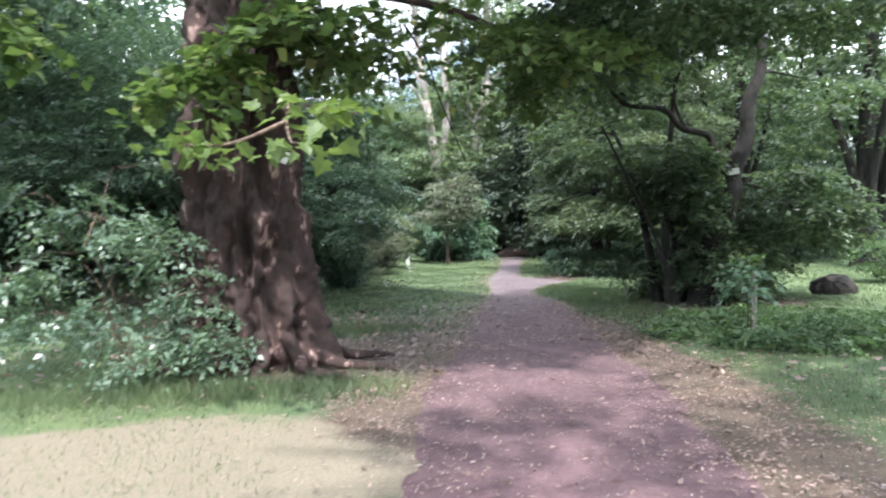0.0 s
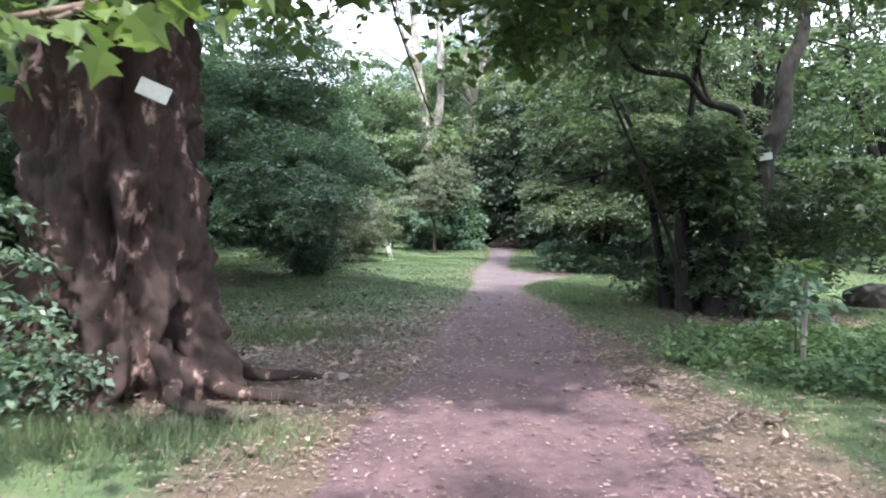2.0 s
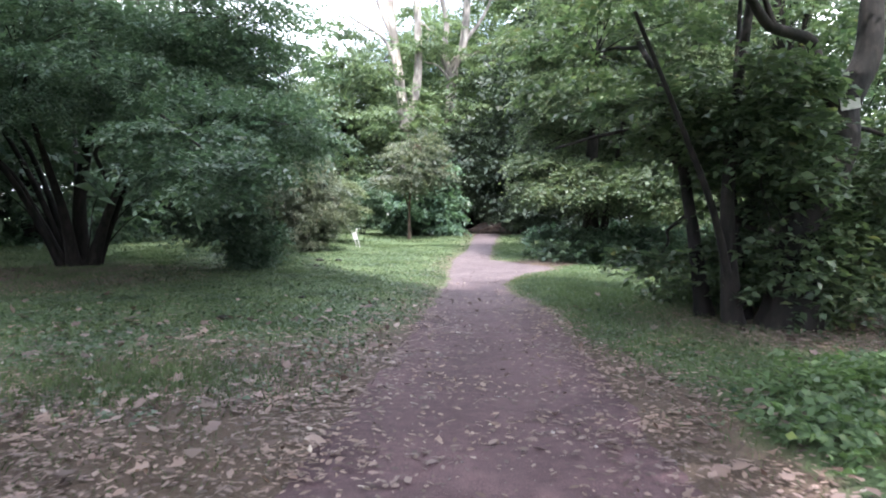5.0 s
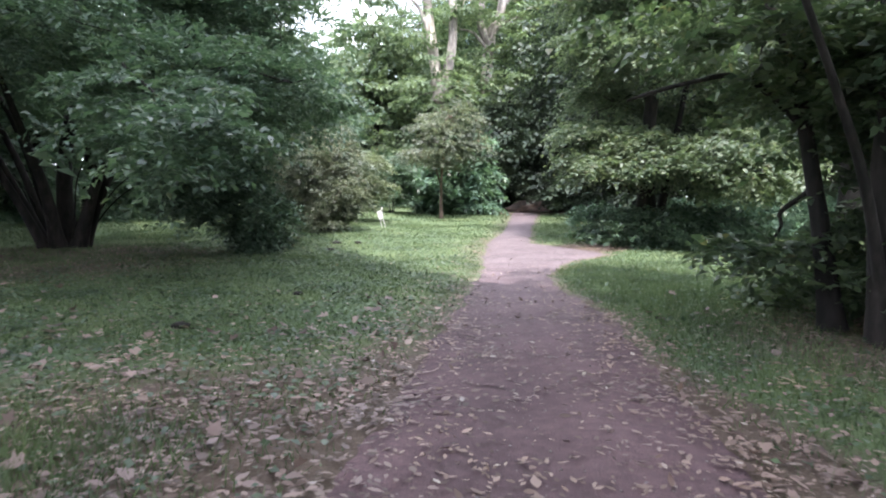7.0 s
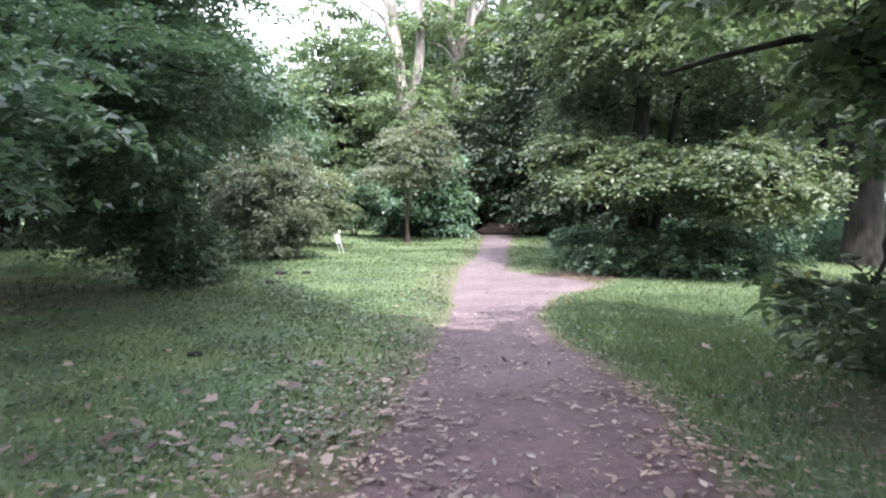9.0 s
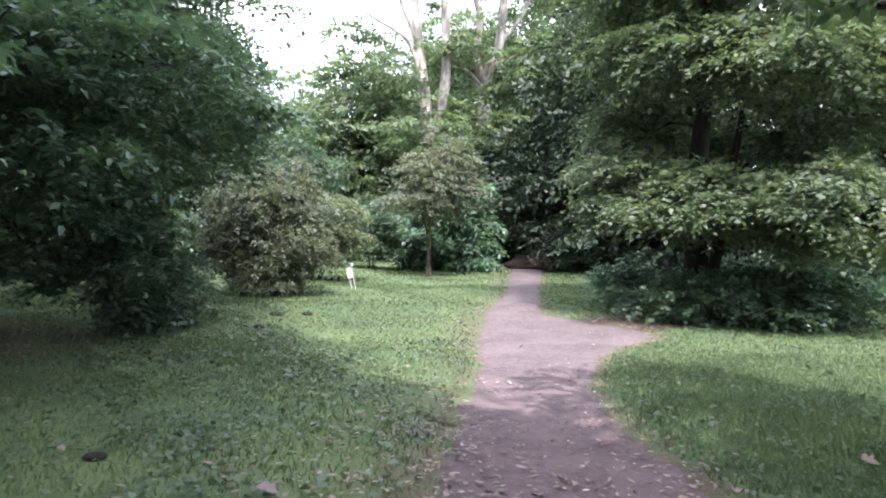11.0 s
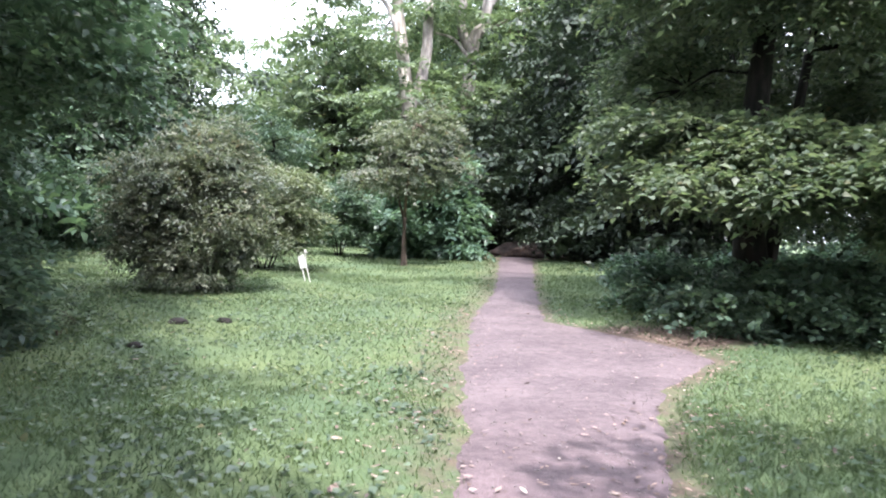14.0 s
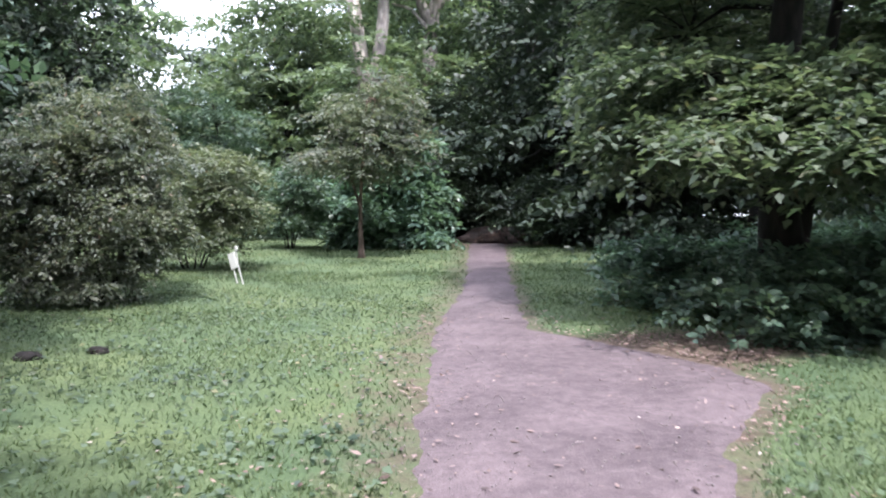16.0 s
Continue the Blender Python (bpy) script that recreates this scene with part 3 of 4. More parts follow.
# several of these crown clumps are unseen, added to shade path and lawn
c, o = blob_points(rng, [(-0.5, 0.5, 13.5, 5.0, 4.5, 3.2, 1.0), (-4.5, 1.6, 9.8, 2.8, 2.6, 1.8, 0.5), (3.0, 1.5, 8.8, 2.4, 2.4, 1.2, 0.12), (0.5, 4.5, 11.5, 3.2, 2.6, 2.2, 0.5), (3.0, -2.6, 8.8, 1.7, 2.0, 1.0, 0.16), (3.8, -3.2, 9.8, 2.2, 2.0, 1.0, 0.25), (-1.2, 0.8, 19.5, 4.6, 4.2, 2.2, 1.4), (-6.0, 1.0, 18.5, 3.6, 3.4, 2.0, 1.3), (3.5, -0.5, 8.8, 2.4, 2.2, 0.9, 0.3), (4.6, 3.2, 9.2, 2.6, 2.4, 0.9, 0.25), (1.5, 2.5, 9.3, 2.4, 2.2, 0.9, 0.45)], 3200, 0.25, 1.2, 0.35)
part("crown", mesh_of("crown", *sprays(rng, c, o, 8, 0.8, 0.24, 0.8, 0.3), M_PLANE), plane)
# low hanging sprays over the path
c, o = blob_points(rng, [(3.0, 1.3, 4.4, 2.1, 1.2, 0.7, 0.6), (4.6, 2.2, 4.8, 1.6, 1.4, 0.8, 0.5), (1.0, -0.9, 4.2, 1.4, 0.9, 0.6, 0.6), (-2.4, -1.4, 4.3, 1.3, 0.9, 0.6, 0.4), (-0.1, -1.25, 3.8, 0.6, 0.3, 0.6, 0.12)], 330, 0.3, 1.9, 0.2)
part("crown", mesh_of("hanging_crown", *sprays(rng, c, o, 8, 0.5, 0.17, 0.85, 0.55), M_PLANE), plane, "bright green hanging sprays of leaves")
for pts in ([(2.1, 1.4, 5.0), (2.45, 1.5, 4.4), (2.6, 1.5, 3.9), (2.9, 1.5, 3.1), (3.0, 1.5, 2.85)], [(0.5, -0.6, 4.6), (1.0, -1.1, 4.5), (1.6, -1.6, 4.1)]):
    v, f = tube(pts, 0.022, 0.008, 6, 5, 0.08, rng)
    part("branch", mesh_of("branch", v, f, M_BARK_DARK, True), plane)
# the low bough with large sunlit leaves
bough_pts = [(0.55, -0.75, 3.5), (1.0, -2.0, 3.2), (1.2, -3.0, 2.75), (1.38, -3.7, 2.46), (1.5, -4.0, 2.40)]
bough_b = [(1.2, -3.0, 2.75), (0.9, -3.5, 2.5), (0.68, -3.7, 2.44), (0.48, -3.75, 2.46)]
bough_c = [(1.1, -2.5, 2.95), (1.4, -2.9, 2.9), (1.7, -3.1, 2.8), (1.9, -3.2, 2.76)]
LEAF_MESHES = [lobed_leaf(s) for s in (0.13, 0.165, 0.20)]
for k, pts in enumerate((bough_pts, bough_b, bough_c)):
    v, f = tube(pts, 0.03 - 0.008 * k, 0.006, 7, 6, 0.05, rng)
    bough = part("bough", mesh_of("bough", v, f, M_BARK_BROWN, True), plane, "slender brown bough with large lobed leaves")
    line = catmull(pts, 12)
    line = line[len(line) // 3:]
    for q in range(36):
        p = line[rng.integers(len(line))] + rng.normal(0, 1, 3) * np.array([0.18, 0.18, 0.08])
        lf = new("leaf", LEAF_MESHES[rng.integers(3)])
        lf.parent = bough
        lf.matrix_basis = pose(*p, rng.normal(-25, 28), rng.normal(0, 28), rng.uniform(0, 360))

plate = bpy.data.meshes.new("name_plate")
bm = bmesh.new()
bmesh.ops.create_cube(bm, size=1, matrix=Matrix.Diagonal((0.28, 0.012, 0.155, 1)))
bmesh.ops.bevel(bm, geom=bm.edges[:], offset=0.004, segments=2, affect="EDGES")
bm.to_mesh(plate)
bm.free()
plate.materials.append(M_WHITE)
tag_ob = tagged(new("name_plate", plate), "small white tree label tilted on the plane trunk", "sign")
tag_ob.matrix_world = pose(-2.06, 8.77, 2.67, -4, 22, 14)

tag_two = copy_thing(tag_ob, pose(6.52, 15.36, 2.88, 0, -8, -27))
tag_two.scale = (0.8, 0.8, 0.85)
tagged(tag_two, "small white tree label on the dark leaning trunk")

# ---- trees ----
def stems_fan(rng, n, spread, height, r0, lean=(0, 0)):
    out = []
    for i in range(n):
        a = i / n * 6.283 + rng.uniform(-0.3, 0.3)
        d = spread * rng.uniform(0.6, 1.1)
        h = height * rng.uniform(0.75, 1.1)
        dx, dy = math.cos(a) * d + lean[0], math.sin(a) * d + lean[1]
        out.append(([(dx * 0.15, dy * 0.15, -0.1), (dx * 0.36, dy * 0.36, h * 0.35), (dx * 0.6 + rng.normal(0, 0.1), dy * 0.6, h * 0.7), (dx, dy, h)], r0 * rng.uniform(0.6, 1.1), r0 * 0.3))
    return out


rng = np.random.default_rng(11)
# spreading many-stemmed tree over the left lawn
tree("spreading_tree", "wide many-stemmed dark tree whose branches droop to the lawn", -8.3, 25.3,
     stems_fan(rng, 10, 3.6, 4.4, 0.16) + stems_fan(rng, 9, 2.2, 2.2, 0.03) + [([(0, 0, -0.1), (0.1, -0.2, 2), (0.4, 0.1, 4.5), (0.2, 0.2, 8.5)], 0.22, 0.08)],
     [(0, 0, 7.4, 5.2, 4.8, 3.0, 1.3), (0.5, -3.6, 4.8, 4.6, 3.0, 1.7, 0.9), (4.0, -1.2, 4.4, 2.5, 2.6, 1.6, 0.8), (5.0, -5.6, 2.9, 1.3, 2.2, 1.0, 0.42), (4.2, -3.2, 2.6, 1.5, 1.7, 0.9, 0.4),
      (4.1, -0.6, 2.0, 1.0, 1.2, 0.7, 0.28), (-4.2, -2.2, 4.2, 3.0, 3.0, 2.0, 0.7), (-1.8, -6.4, 3.8, 3.0, 1.6, 1.0, 0.5), (3.4, 2.0, 4.0, 1.8, 1.8, 1.4, 0.4), (-1.0, -2.5, 7.0, 4.2, 3.2, 2.0, 0.6), (-4.6, -4.0, 2.6, 2.2, 1.8, 1.0, 0.3), (6.3, -8.2, 2.0, 0.8, 1.0, 0.5, 0.10), (6.2, -3.2, 3.4, 1.1, 1.4, 0.6, 0.2), (5.3, 0.5, 3.4, 1.0, 1.2, 0.6, 0.2), (4.6, -1.5, 6.3, 1.6, 2.0, 1.2, 0.4), (3.6, -1.8, 1.2, 0.8, 0.7, 0.3, 0.06), (4.6, -0.8, 0.95, 0.7, 0.8, 0.5, 0.22), (4.9, -0.7, 0.4, 0.4, 0.5, 0.3, 0.08)],
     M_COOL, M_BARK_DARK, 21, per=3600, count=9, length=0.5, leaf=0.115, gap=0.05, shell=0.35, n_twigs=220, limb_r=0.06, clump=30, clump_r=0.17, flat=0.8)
# dark tree on the right of the path
tree("leaning_tree", "dark leaning many-stemmed tree overhanging the path", 5.9, 15.6,
     [([(0, 0, -0.1), (0.2, 0.05, 1.3), (0.6, -0.05, 2.4), (0.7, 0.02, 3.0), (1.05, 0.1, 3.7), (1.2, 0.25, 4.6), (1.6, 0.4, 5.6), (1.5, 0.6, 7.5)], 0.32, 0.1),
      ([(0.66, 0, 2.9), (0.25, -0.1, 3.35), (0.08, -0.2, 3.8), (-0.55, -0.35, 3.95), (-1.0, -0.5, 4.35), (-1.9, -0.7, 4.45), (-2.4, -0.9, 4.95), (-3.0, -1.0, 5.1)], 0.11, 0.03),
      ([(-0.5, -0.35, 3.95), (-0.75, -0.5, 4.6), (-0.6, -0.7, 5.4)], 0.045, 0.02),
      ([(-0.7, 0.1, -0.1), (-0.85, 0.05, 1.5), (-0.75, 0.1, 3.0), (-0.5, 0, 5.4)], 0.13, 0.05),
      ([(-0.6, 0.2, -0.1), (-1.1, -0.2, 1.4), (-1.7, -0.5, 2.6), (-2.4, -0.7, 4.0)], 0.07, 0.025),
      ([(-0.3, 0.5, -0.1), (-0.5, 0.7, 2.0), (-0.3, 1.0, 5.0)], 0.08, 0.03),
      ([(-0.8, 0.8, -0.1), (-1.0, 1.0, 1.6), (-1.2, 1.4, 3.2), (-1.5, 2.4, 4.6)], 0.12, 0.04),
      ([(-1.05, 1.1, 2.2), (-1.7, 1.2, 2.75), (-2.3, 1.2, 2.7), (-3.0, 1.2, 2.5)], 0.05, 0.018)],
     [(0.6, 0.0, 7.2, 2.3, 2.0, 1.5, 0.35), (-2.2, -0.6, 5.4, 2.1, 2.4, 1.0, 0.55), (-2.0, 2.8, 4.3, 1.5, 2.0, 1.0, 0.32), (0.1, 1.0, 1.5, 0.9, 0.9, 1.2, 0.7), (-0.8, 1.0, 2.9, 0.75, 1.0, 0.7, 0.35), (0.6, 0.2, 0.9, 1.1, 0.8, 0.8, 0.4), (-1.5, 1.2, 3.3, 0.7, 1.0, 0.5, 0.12), (-1.35, 1.3, 0.85, 0.5, 0.5, 0.3, 0.05), (-0.5, -0.1, 2.2, 0.6, 0.7, 1.1, 0.6), (-0.6, -0.3, 3.4, 0.6, 0.6, 0.6, 0.3),
      # the clumps at y -4.6 and -3.6 are added overhead to shade the path
      (2.2, 0.6, 2.3, 1.6, 1.3, 1.3, 0.7), (2.6, 0.6, 5.2, 1.6, 1.4, 1.2, 0.12), (0.5, 1.9, 1.7, 1.1, 1.2, 1.2, 0.35), (-0.1, 2.6, 0.5, 0.8, 0.7, 0.35, 0.10), (-3.4, -1.4, 5.6, 1.6, 1.8, 0.7, 0.3), (-1.8, -4.6, 5.9, 2.3, 2.2, 0.8, 0.62), (0.6, -3.6, 5.9, 2.0, 1.8, 0.9, 0.45)],
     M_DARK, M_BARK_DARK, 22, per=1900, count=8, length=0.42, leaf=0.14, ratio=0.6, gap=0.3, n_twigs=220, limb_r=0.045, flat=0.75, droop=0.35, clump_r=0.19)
# layered tree beyond the fork
q = np.random.default_rng(77)
LOW_TIER = []
for k in range(14):
    ang, rad = -3.2 + 3.3 * (k + q.uniform(-0.3, 0.3)) / 13, q.uniform(1.4, 2.5)
    zz = 3.65 - 0.5 * rad + q.uniform(-0.2, 0.2) + 0.3 * math.sin(k * 2.1) - 0.5 * max(0.0, math.cos(ang))
    LOW_TIER.append((0.9 + 1.25 * rad * math.cos(ang), rad * math.sin(ang) - 0.2, zz, q.uniform(0.6, 1.05), q.uniform(0.6, 1.0), q.uniform(0.2, 0.36), q.uniform(0.15, 0.24)))
tree("layered_tree", "broad dark tree with layered drooping sprays down to the undergrowth", 6.5, 28.9,
     [([(0, 0, -0.1), (-0.1, 0, 2.5), (0.1, 0, 6.0), (0, 0.2, 12.0)], 0.30, 0.1), ([(0.3, 0.5, -0.1), (0.9, 0.7, 3.0), (1.6, 1.0, 6.5)], 0.16, 0.05)],
     LOW_TIER + [
      (-0.6, 1.6, 4.2, 1.5, 1.4, 0.9, 0.5), (1.6, 1.9, 3.4, 2.0, 1.3, 1.2, 0.6), (3.6, 0.9, 4.6, 1.8, 1.8, 1.0, 0.45), (-0.9, -0.6, 5.6, 1.4, 1.6, 0.7, 0.42), (0.9, -2.0, 5.2, 1.9, 1.4, 0.6, 0.5), (3.0, -1.2, 5.9, 1.8, 1.6, 0.7, 0.42), (-0.9, 0.8, 7.2, 1.6, 1.9, 0.9, 0.5), (0.6, -1.0, 7.6, 2.3, 2.0, 0.9, 0.65), (2.6, 0.4, 8.0, 2.0, 2.0, 1.0, 0.5), (0.6, 0.2, 9.8, 2.7, 2.6, 1.4, 0.85), (0.1, 0.4, 12.2, 2.0, 2.0, 1.5, 0.4)],
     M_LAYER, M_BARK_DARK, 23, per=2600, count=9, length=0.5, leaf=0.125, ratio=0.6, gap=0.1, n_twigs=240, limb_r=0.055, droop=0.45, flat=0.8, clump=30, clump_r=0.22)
# undergrowth round its foot
tree("bramble_patch", "dark green bramble and ivy undergrowth round the tree foot", 6.9, 28.2, stems_fan(rng, 7, 1.5, 0.6, 0.012),
     [(-1.0, -0.1, 0.3, 1.1, 1.1, 0.65, 0.6), (0.3, -0.6, 0.3, 1.3, 1.0, 0.7, 0.7), (1.3, -0.2, 0.35, 1.0, 1.1, 0.7, 0.6)], M_COOL, M_BARK_BROWN, 24, per=2300, count=6, length=0.25, leaf=0.10, ratio=0.7, gap=-0.3, category="undergrowth", limb_r=0.012, n_twigs=30)
tree("fern_clump", "light green leafy clump beside the bramble", 5.5, 30.6, stems_fan(rng, 6, 0.5, 0.7, 0.012), [(0, 0, 0.5, 0.8, 0.8, 0.5, 1.0), (0.7, -0.4, 0.4, 0.6, 0.6, 0.4, 0.6)], M_BLUISH, M_BARK_BROWN, 25, per=900, count=6, length=0.3, leaf=0.12, gap=-0.4, category="shrub", limb_r=0.012, n_twigs=20)
tree("bramble_patch", "bluish green bramble undergrowth at the wood's edge", 10.5, 32.5, stems_fan(rng, 7, 1.5, 0.6, 0.012),
     [(-1.5, 0, 0.35, 1.4, 1.2, 0.8, 0.8), (0.6, 0.3, 0.35, 1.6, 1.3, 0.95, 0.8), (3.0, 0.8, 0.35, 1.6, 1.3, 0.9, 0.8)], M_BLUISH, M_BARK_BROWN, 26, per=1800, count=6, length=0.3, leaf=0.12, ratio=0.6, gap=-0.3, category="undergrowth", limb_r=0.012, n_twigs=30)

# shrubs on the left lawn
large_shrub = tree("large_shrub", "large rounded grey-green shrub with pinkish tinge on the lawn", -3.25, 31.3, stems_fan(rng, 11, 1.3, 2.2, 0.045),
     [(0, 0, 2.1, 1.5, 1.5, 1.0, 0.8), (0.75, -0.7, 1.5, 0.9, 0.9, 0.45, 0.4), (-0.9, -0.6, 1.6, 1.1, 1.0, 0.6, 0.5), (0.0, 0.1, 2.95, 1.1, 1.0, 0.45, 0.45), (-0.2, -1.1, 2.2, 0.9, 0.6, 0.4, 0.35), (0.9, -0.1, 2.3, 0.8, 0.9, 0.4, 0.35), (0.3, -1.2, 0.9, 0.7, 0.5, 0.3, 0.18), (-1.5, -0.2, 2.3, 0.8, 0.9, 0.45, 0.35), (-1.2, -0.9, 0.8, 0.7, 0.5, 0.3, 0.22), (0.9, -0.8, 0.8, 0.6, 0.5, 0.3, 0.18), (-1.6, -0.4, 1.4, 0.6, 0.6, 0.4, 0.25), (1.3, -0.3, 1.2, 0.5, 0.6, 0.35, 0.22), (-0.5, -1.0, 0.55, 0.7, 0.4, 0.25, 0.2), (0.5, -1.1, 0.5, 0.6, 0.4, 0.25, 0.16)],
     M_GREY, M_BARK_DARK, 31, per=2000, count=8, length=0.34, leaf=0.095, ratio=0.55, gap=0.05, category="shrub", limb_r=0.022, n_twigs=160, flat=0.8, freq=2.6, clump=20, clump_r=0.20)
large_shrub.scale = (0.74, 0.80, 0.98)
tree("shrub", "pale yellowish spreading shrub behind the white board", -3.3, 36.2, stems_fan(rng, 6, 1.2, 1.6, 0.03),
     [(0, 0, 2.0, 1.3, 1.2, 0.7, 0.8), (0.8, -0.3, 1.4, 0.75, 0.8, 0.4, 0.35), (-1.0, 0, 1.5, 1.1, 1.0, 0.7, 0.5), (0.1, -0.2, 0.9, 0.8, 0.8, 0.5, 0.25)], M_PALE, M_BARK_DARK, 32, per=1700, count=8, length=0.4, leaf=0.11, gap=0.05, category="shrub", limb_r=0.02, flat=0.75)
tree("shrub", "small dark rounded bush on the lawn", -2.3, 43.6, stems_fan(rng, 6, 0.7, 1.3, 0.03), [(0, 0, 1.5, 1.1, 1.0, 0.95, 1.0), (0.2, 0, 2.3, 0.7, 0.7, 0.5, 0.3)], M_COOL, M_BARK_DARK, 33, per=1300, count=7, length=0.35, leaf=0.12, gap=0.0, category="shrub", limb_r=0.02)
tree("young_tree", "young tree with slim pinkish trunk and thin crown", 0.3, 40.3, [([(0, 0, -0.1), (-0.03, 0, 1.2), (0.03, 0, 2.4), (0.2, 0, 4.6)], 0.085, 0.03), ([(-0.02, 0, 1.5), (-0.25, 0, 2.2), (-0.6, 0, 3.4)], 0.05, 0.02)],
     [(0, 0, 3.3, 1.4, 1.3, 0.9, 1.0), (0.5, 0, 4.5, 1.1, 1.1, 0.8, 0.6), (-1.0, 0, 3.0, 0.9, 0.9, 0.5, 0.4), (1.2, 0, 3.2, 0.8, 0.8, 0.5, 0.35)], M_GREY, M_BARK_BROWN, 34, per=900, count=8, length=0.45, leaf=0.13, gap=0.1, limb_r=0.03)
tree("broadleaf_bush", "dense glossy bush with large dark green leaves", 0.9, 45.2, stems_fan(rng, 7, 1.5, 2.4, 0.05),
     [(-0.9, -0.2, 1.1, 1.2, 1.0, 1.1, 0.8), (0.9, -0.3, 1.0, 1.3, 1.0, 1.0, 0.8), (0, 0, 2.4, 1.7, 1.4, 1.1, 1.0), (0.6, 0.2, 3.4, 1.2, 1.2, 0.8, 0.5)], M_BLUISH, M_BARK_DARK, 35, per=900, count=7, length=0.5, leaf=0.30, ratio=0.4, droop=0.5, gap=-0.2, category="bush", limb_r=0.03)
tree("seedling", "dark leafy tuft under the drooping branch tips", -2.95, 25.6, stems_fan(rng, 5, 0.14, 0.32, 0.006), [(0, 0, 0.28, 0.2, 0.2, 0.2, 1.0)], M_DARK, M_BARK_BROWN, 36, per=110, count=5, length=0.12, leaf=0.06, gap=-0.6, category="plant", limb_r=0.006, n_twigs=0)
sucker_bush = tree("plane_sucker_bush", "leafy pale green bush growing against the plane trunk", -3.75, 8.35, stems_fan(rng, 8, 0.8, 1.3, 0.014),
     [(0, 0, 0.9, 0.6, 0.5, 0.45, 0.45), (-0.9, -0.2, 0.75, 0.6, 0.4, 0.3, 0.35), (0.8, -0.4, 0.5, 0.5, 0.3, 0.2, 0.28), (-0.4, 0.0, 1.65, 0.5, 0.35, 0.3, 0.3), (0.1, -0.4, 0.35, 0.8, 0.35, 0.2, 0.22), (-1.4, -0.1, 1.15, 0.45, 0.3, 0.25, 0.22), (0.3, -0.15, 1.45, 0.4, 0.3, 0.25, 0.18), (-0.2, 0.0, 2.15, 0.35, 0.3, 0.25, 0.16), (-1.0, -0.1, 1.9, 0.4, 0.3, 0.2, 0.16), (1.05, -0.7, 0.95, 0.3, 0.2, 0.12, 0.08)],
     M_FOOT, M_BARK_BROWN, 37, per=420, count=9, length=0.40, leaf=0.085, ratio=0.55, gap=0.3, freq=3.0, clump=10, clump_r=0.24, category="bush", limb_r=0.009, n_twigs=70)
sucker_bush.scale = (1.0, 1.0, 1.22)

# backdrop of tall trees
tree("tall_plane", "tall tree with bare pale forking trunks", -0.3, 55.0, [([(0, 0, -0.1), (0.1, 0, 6), (-0.5, 0, 11), (-1.2, 0, 17), (-1.6, 0, 24)], 0.50, 0.2), ([(0, 0, 7), (0.9, 0, 11), (0.7, 0, 18), (1.1, 0, 24)], 0.36, 0.18), ([(-0.6, -0.1, 11.3), (-1.5, -0.3, 13.2), (-3.4, -0.4, 14.4), (-5.2, -0.5, 15.6)], 0.15, 0.05), ([(-0.9, 0, 13.4), (-1.9, -0.2, 15.6), (-2.6, -0.3, 18.5)], 0.16, 0.07)],
     [(0, 0.5, 8, 3.2, 2.6, 1.8, 0.7), (-1.5, 0.5, 12, 2.0, 2.4, 1.6, 0.3), (0, 1, 21, 5.0, 3.5, 3.0, 0.9), (1.8, 0.6, 14, 1.6, 2.0, 1.6, 0.25)], M_FAR, M_BARK_PALE, 41, per=1500, count=8, length=0.9, leaf=0.26, gap=0.15, limb_r=0.12, freq=1.0)
tree("tall_plane", "tall tree with bare pale forking trunks", 2.9, 56.5, [([(0, 0, -0.1), (0, 0, 7), (0.2, 0, 11.5), (1.0, 0, 14), (1.4, 0, 24)], 0.55, 0.22), ([(0.2, 0, 11), (-0.5, 0, 12.6), (-0.3, 0, 15), (-0.9, 0, 18), (-0.8, 0, 23)], 0.30, 0.12), ([(0.5, -0.1, 12.2), (1.6, -0.3, 12.6), (2.9, -0.4, 13.4), (4.6, -0.5, 13.6)], 0.15, 0.05), ([(0.1, -0.1, 10.6), (-0.9, -0.4, 11.7), (-1.9, -0.5, 12.0)], 0.13, 0.05), ([(0.8, 0, 13.4), (2.4, 0, 15.5), (3.6, 0, 19)], 0.18, 0.07)],
     [(0.5, 0.5, 7.5, 3.2, 2.6, 2.2, 0.8), (3.2, 0.5, 12, 2.2, 2.2, 2.4, 0.5), (0.5, 1, 21, 4.0, 3.5, 3.0, 0.7), (4.0, 0.5, 18.5, 2.4, 2.2, 2.0, 0.5)], M_FAR, M_BARK_PALE, 42, per=1500, count=8, length=0.9, leaf=0.26, gap=0.15, limb_r=0.12, freq=1.0)


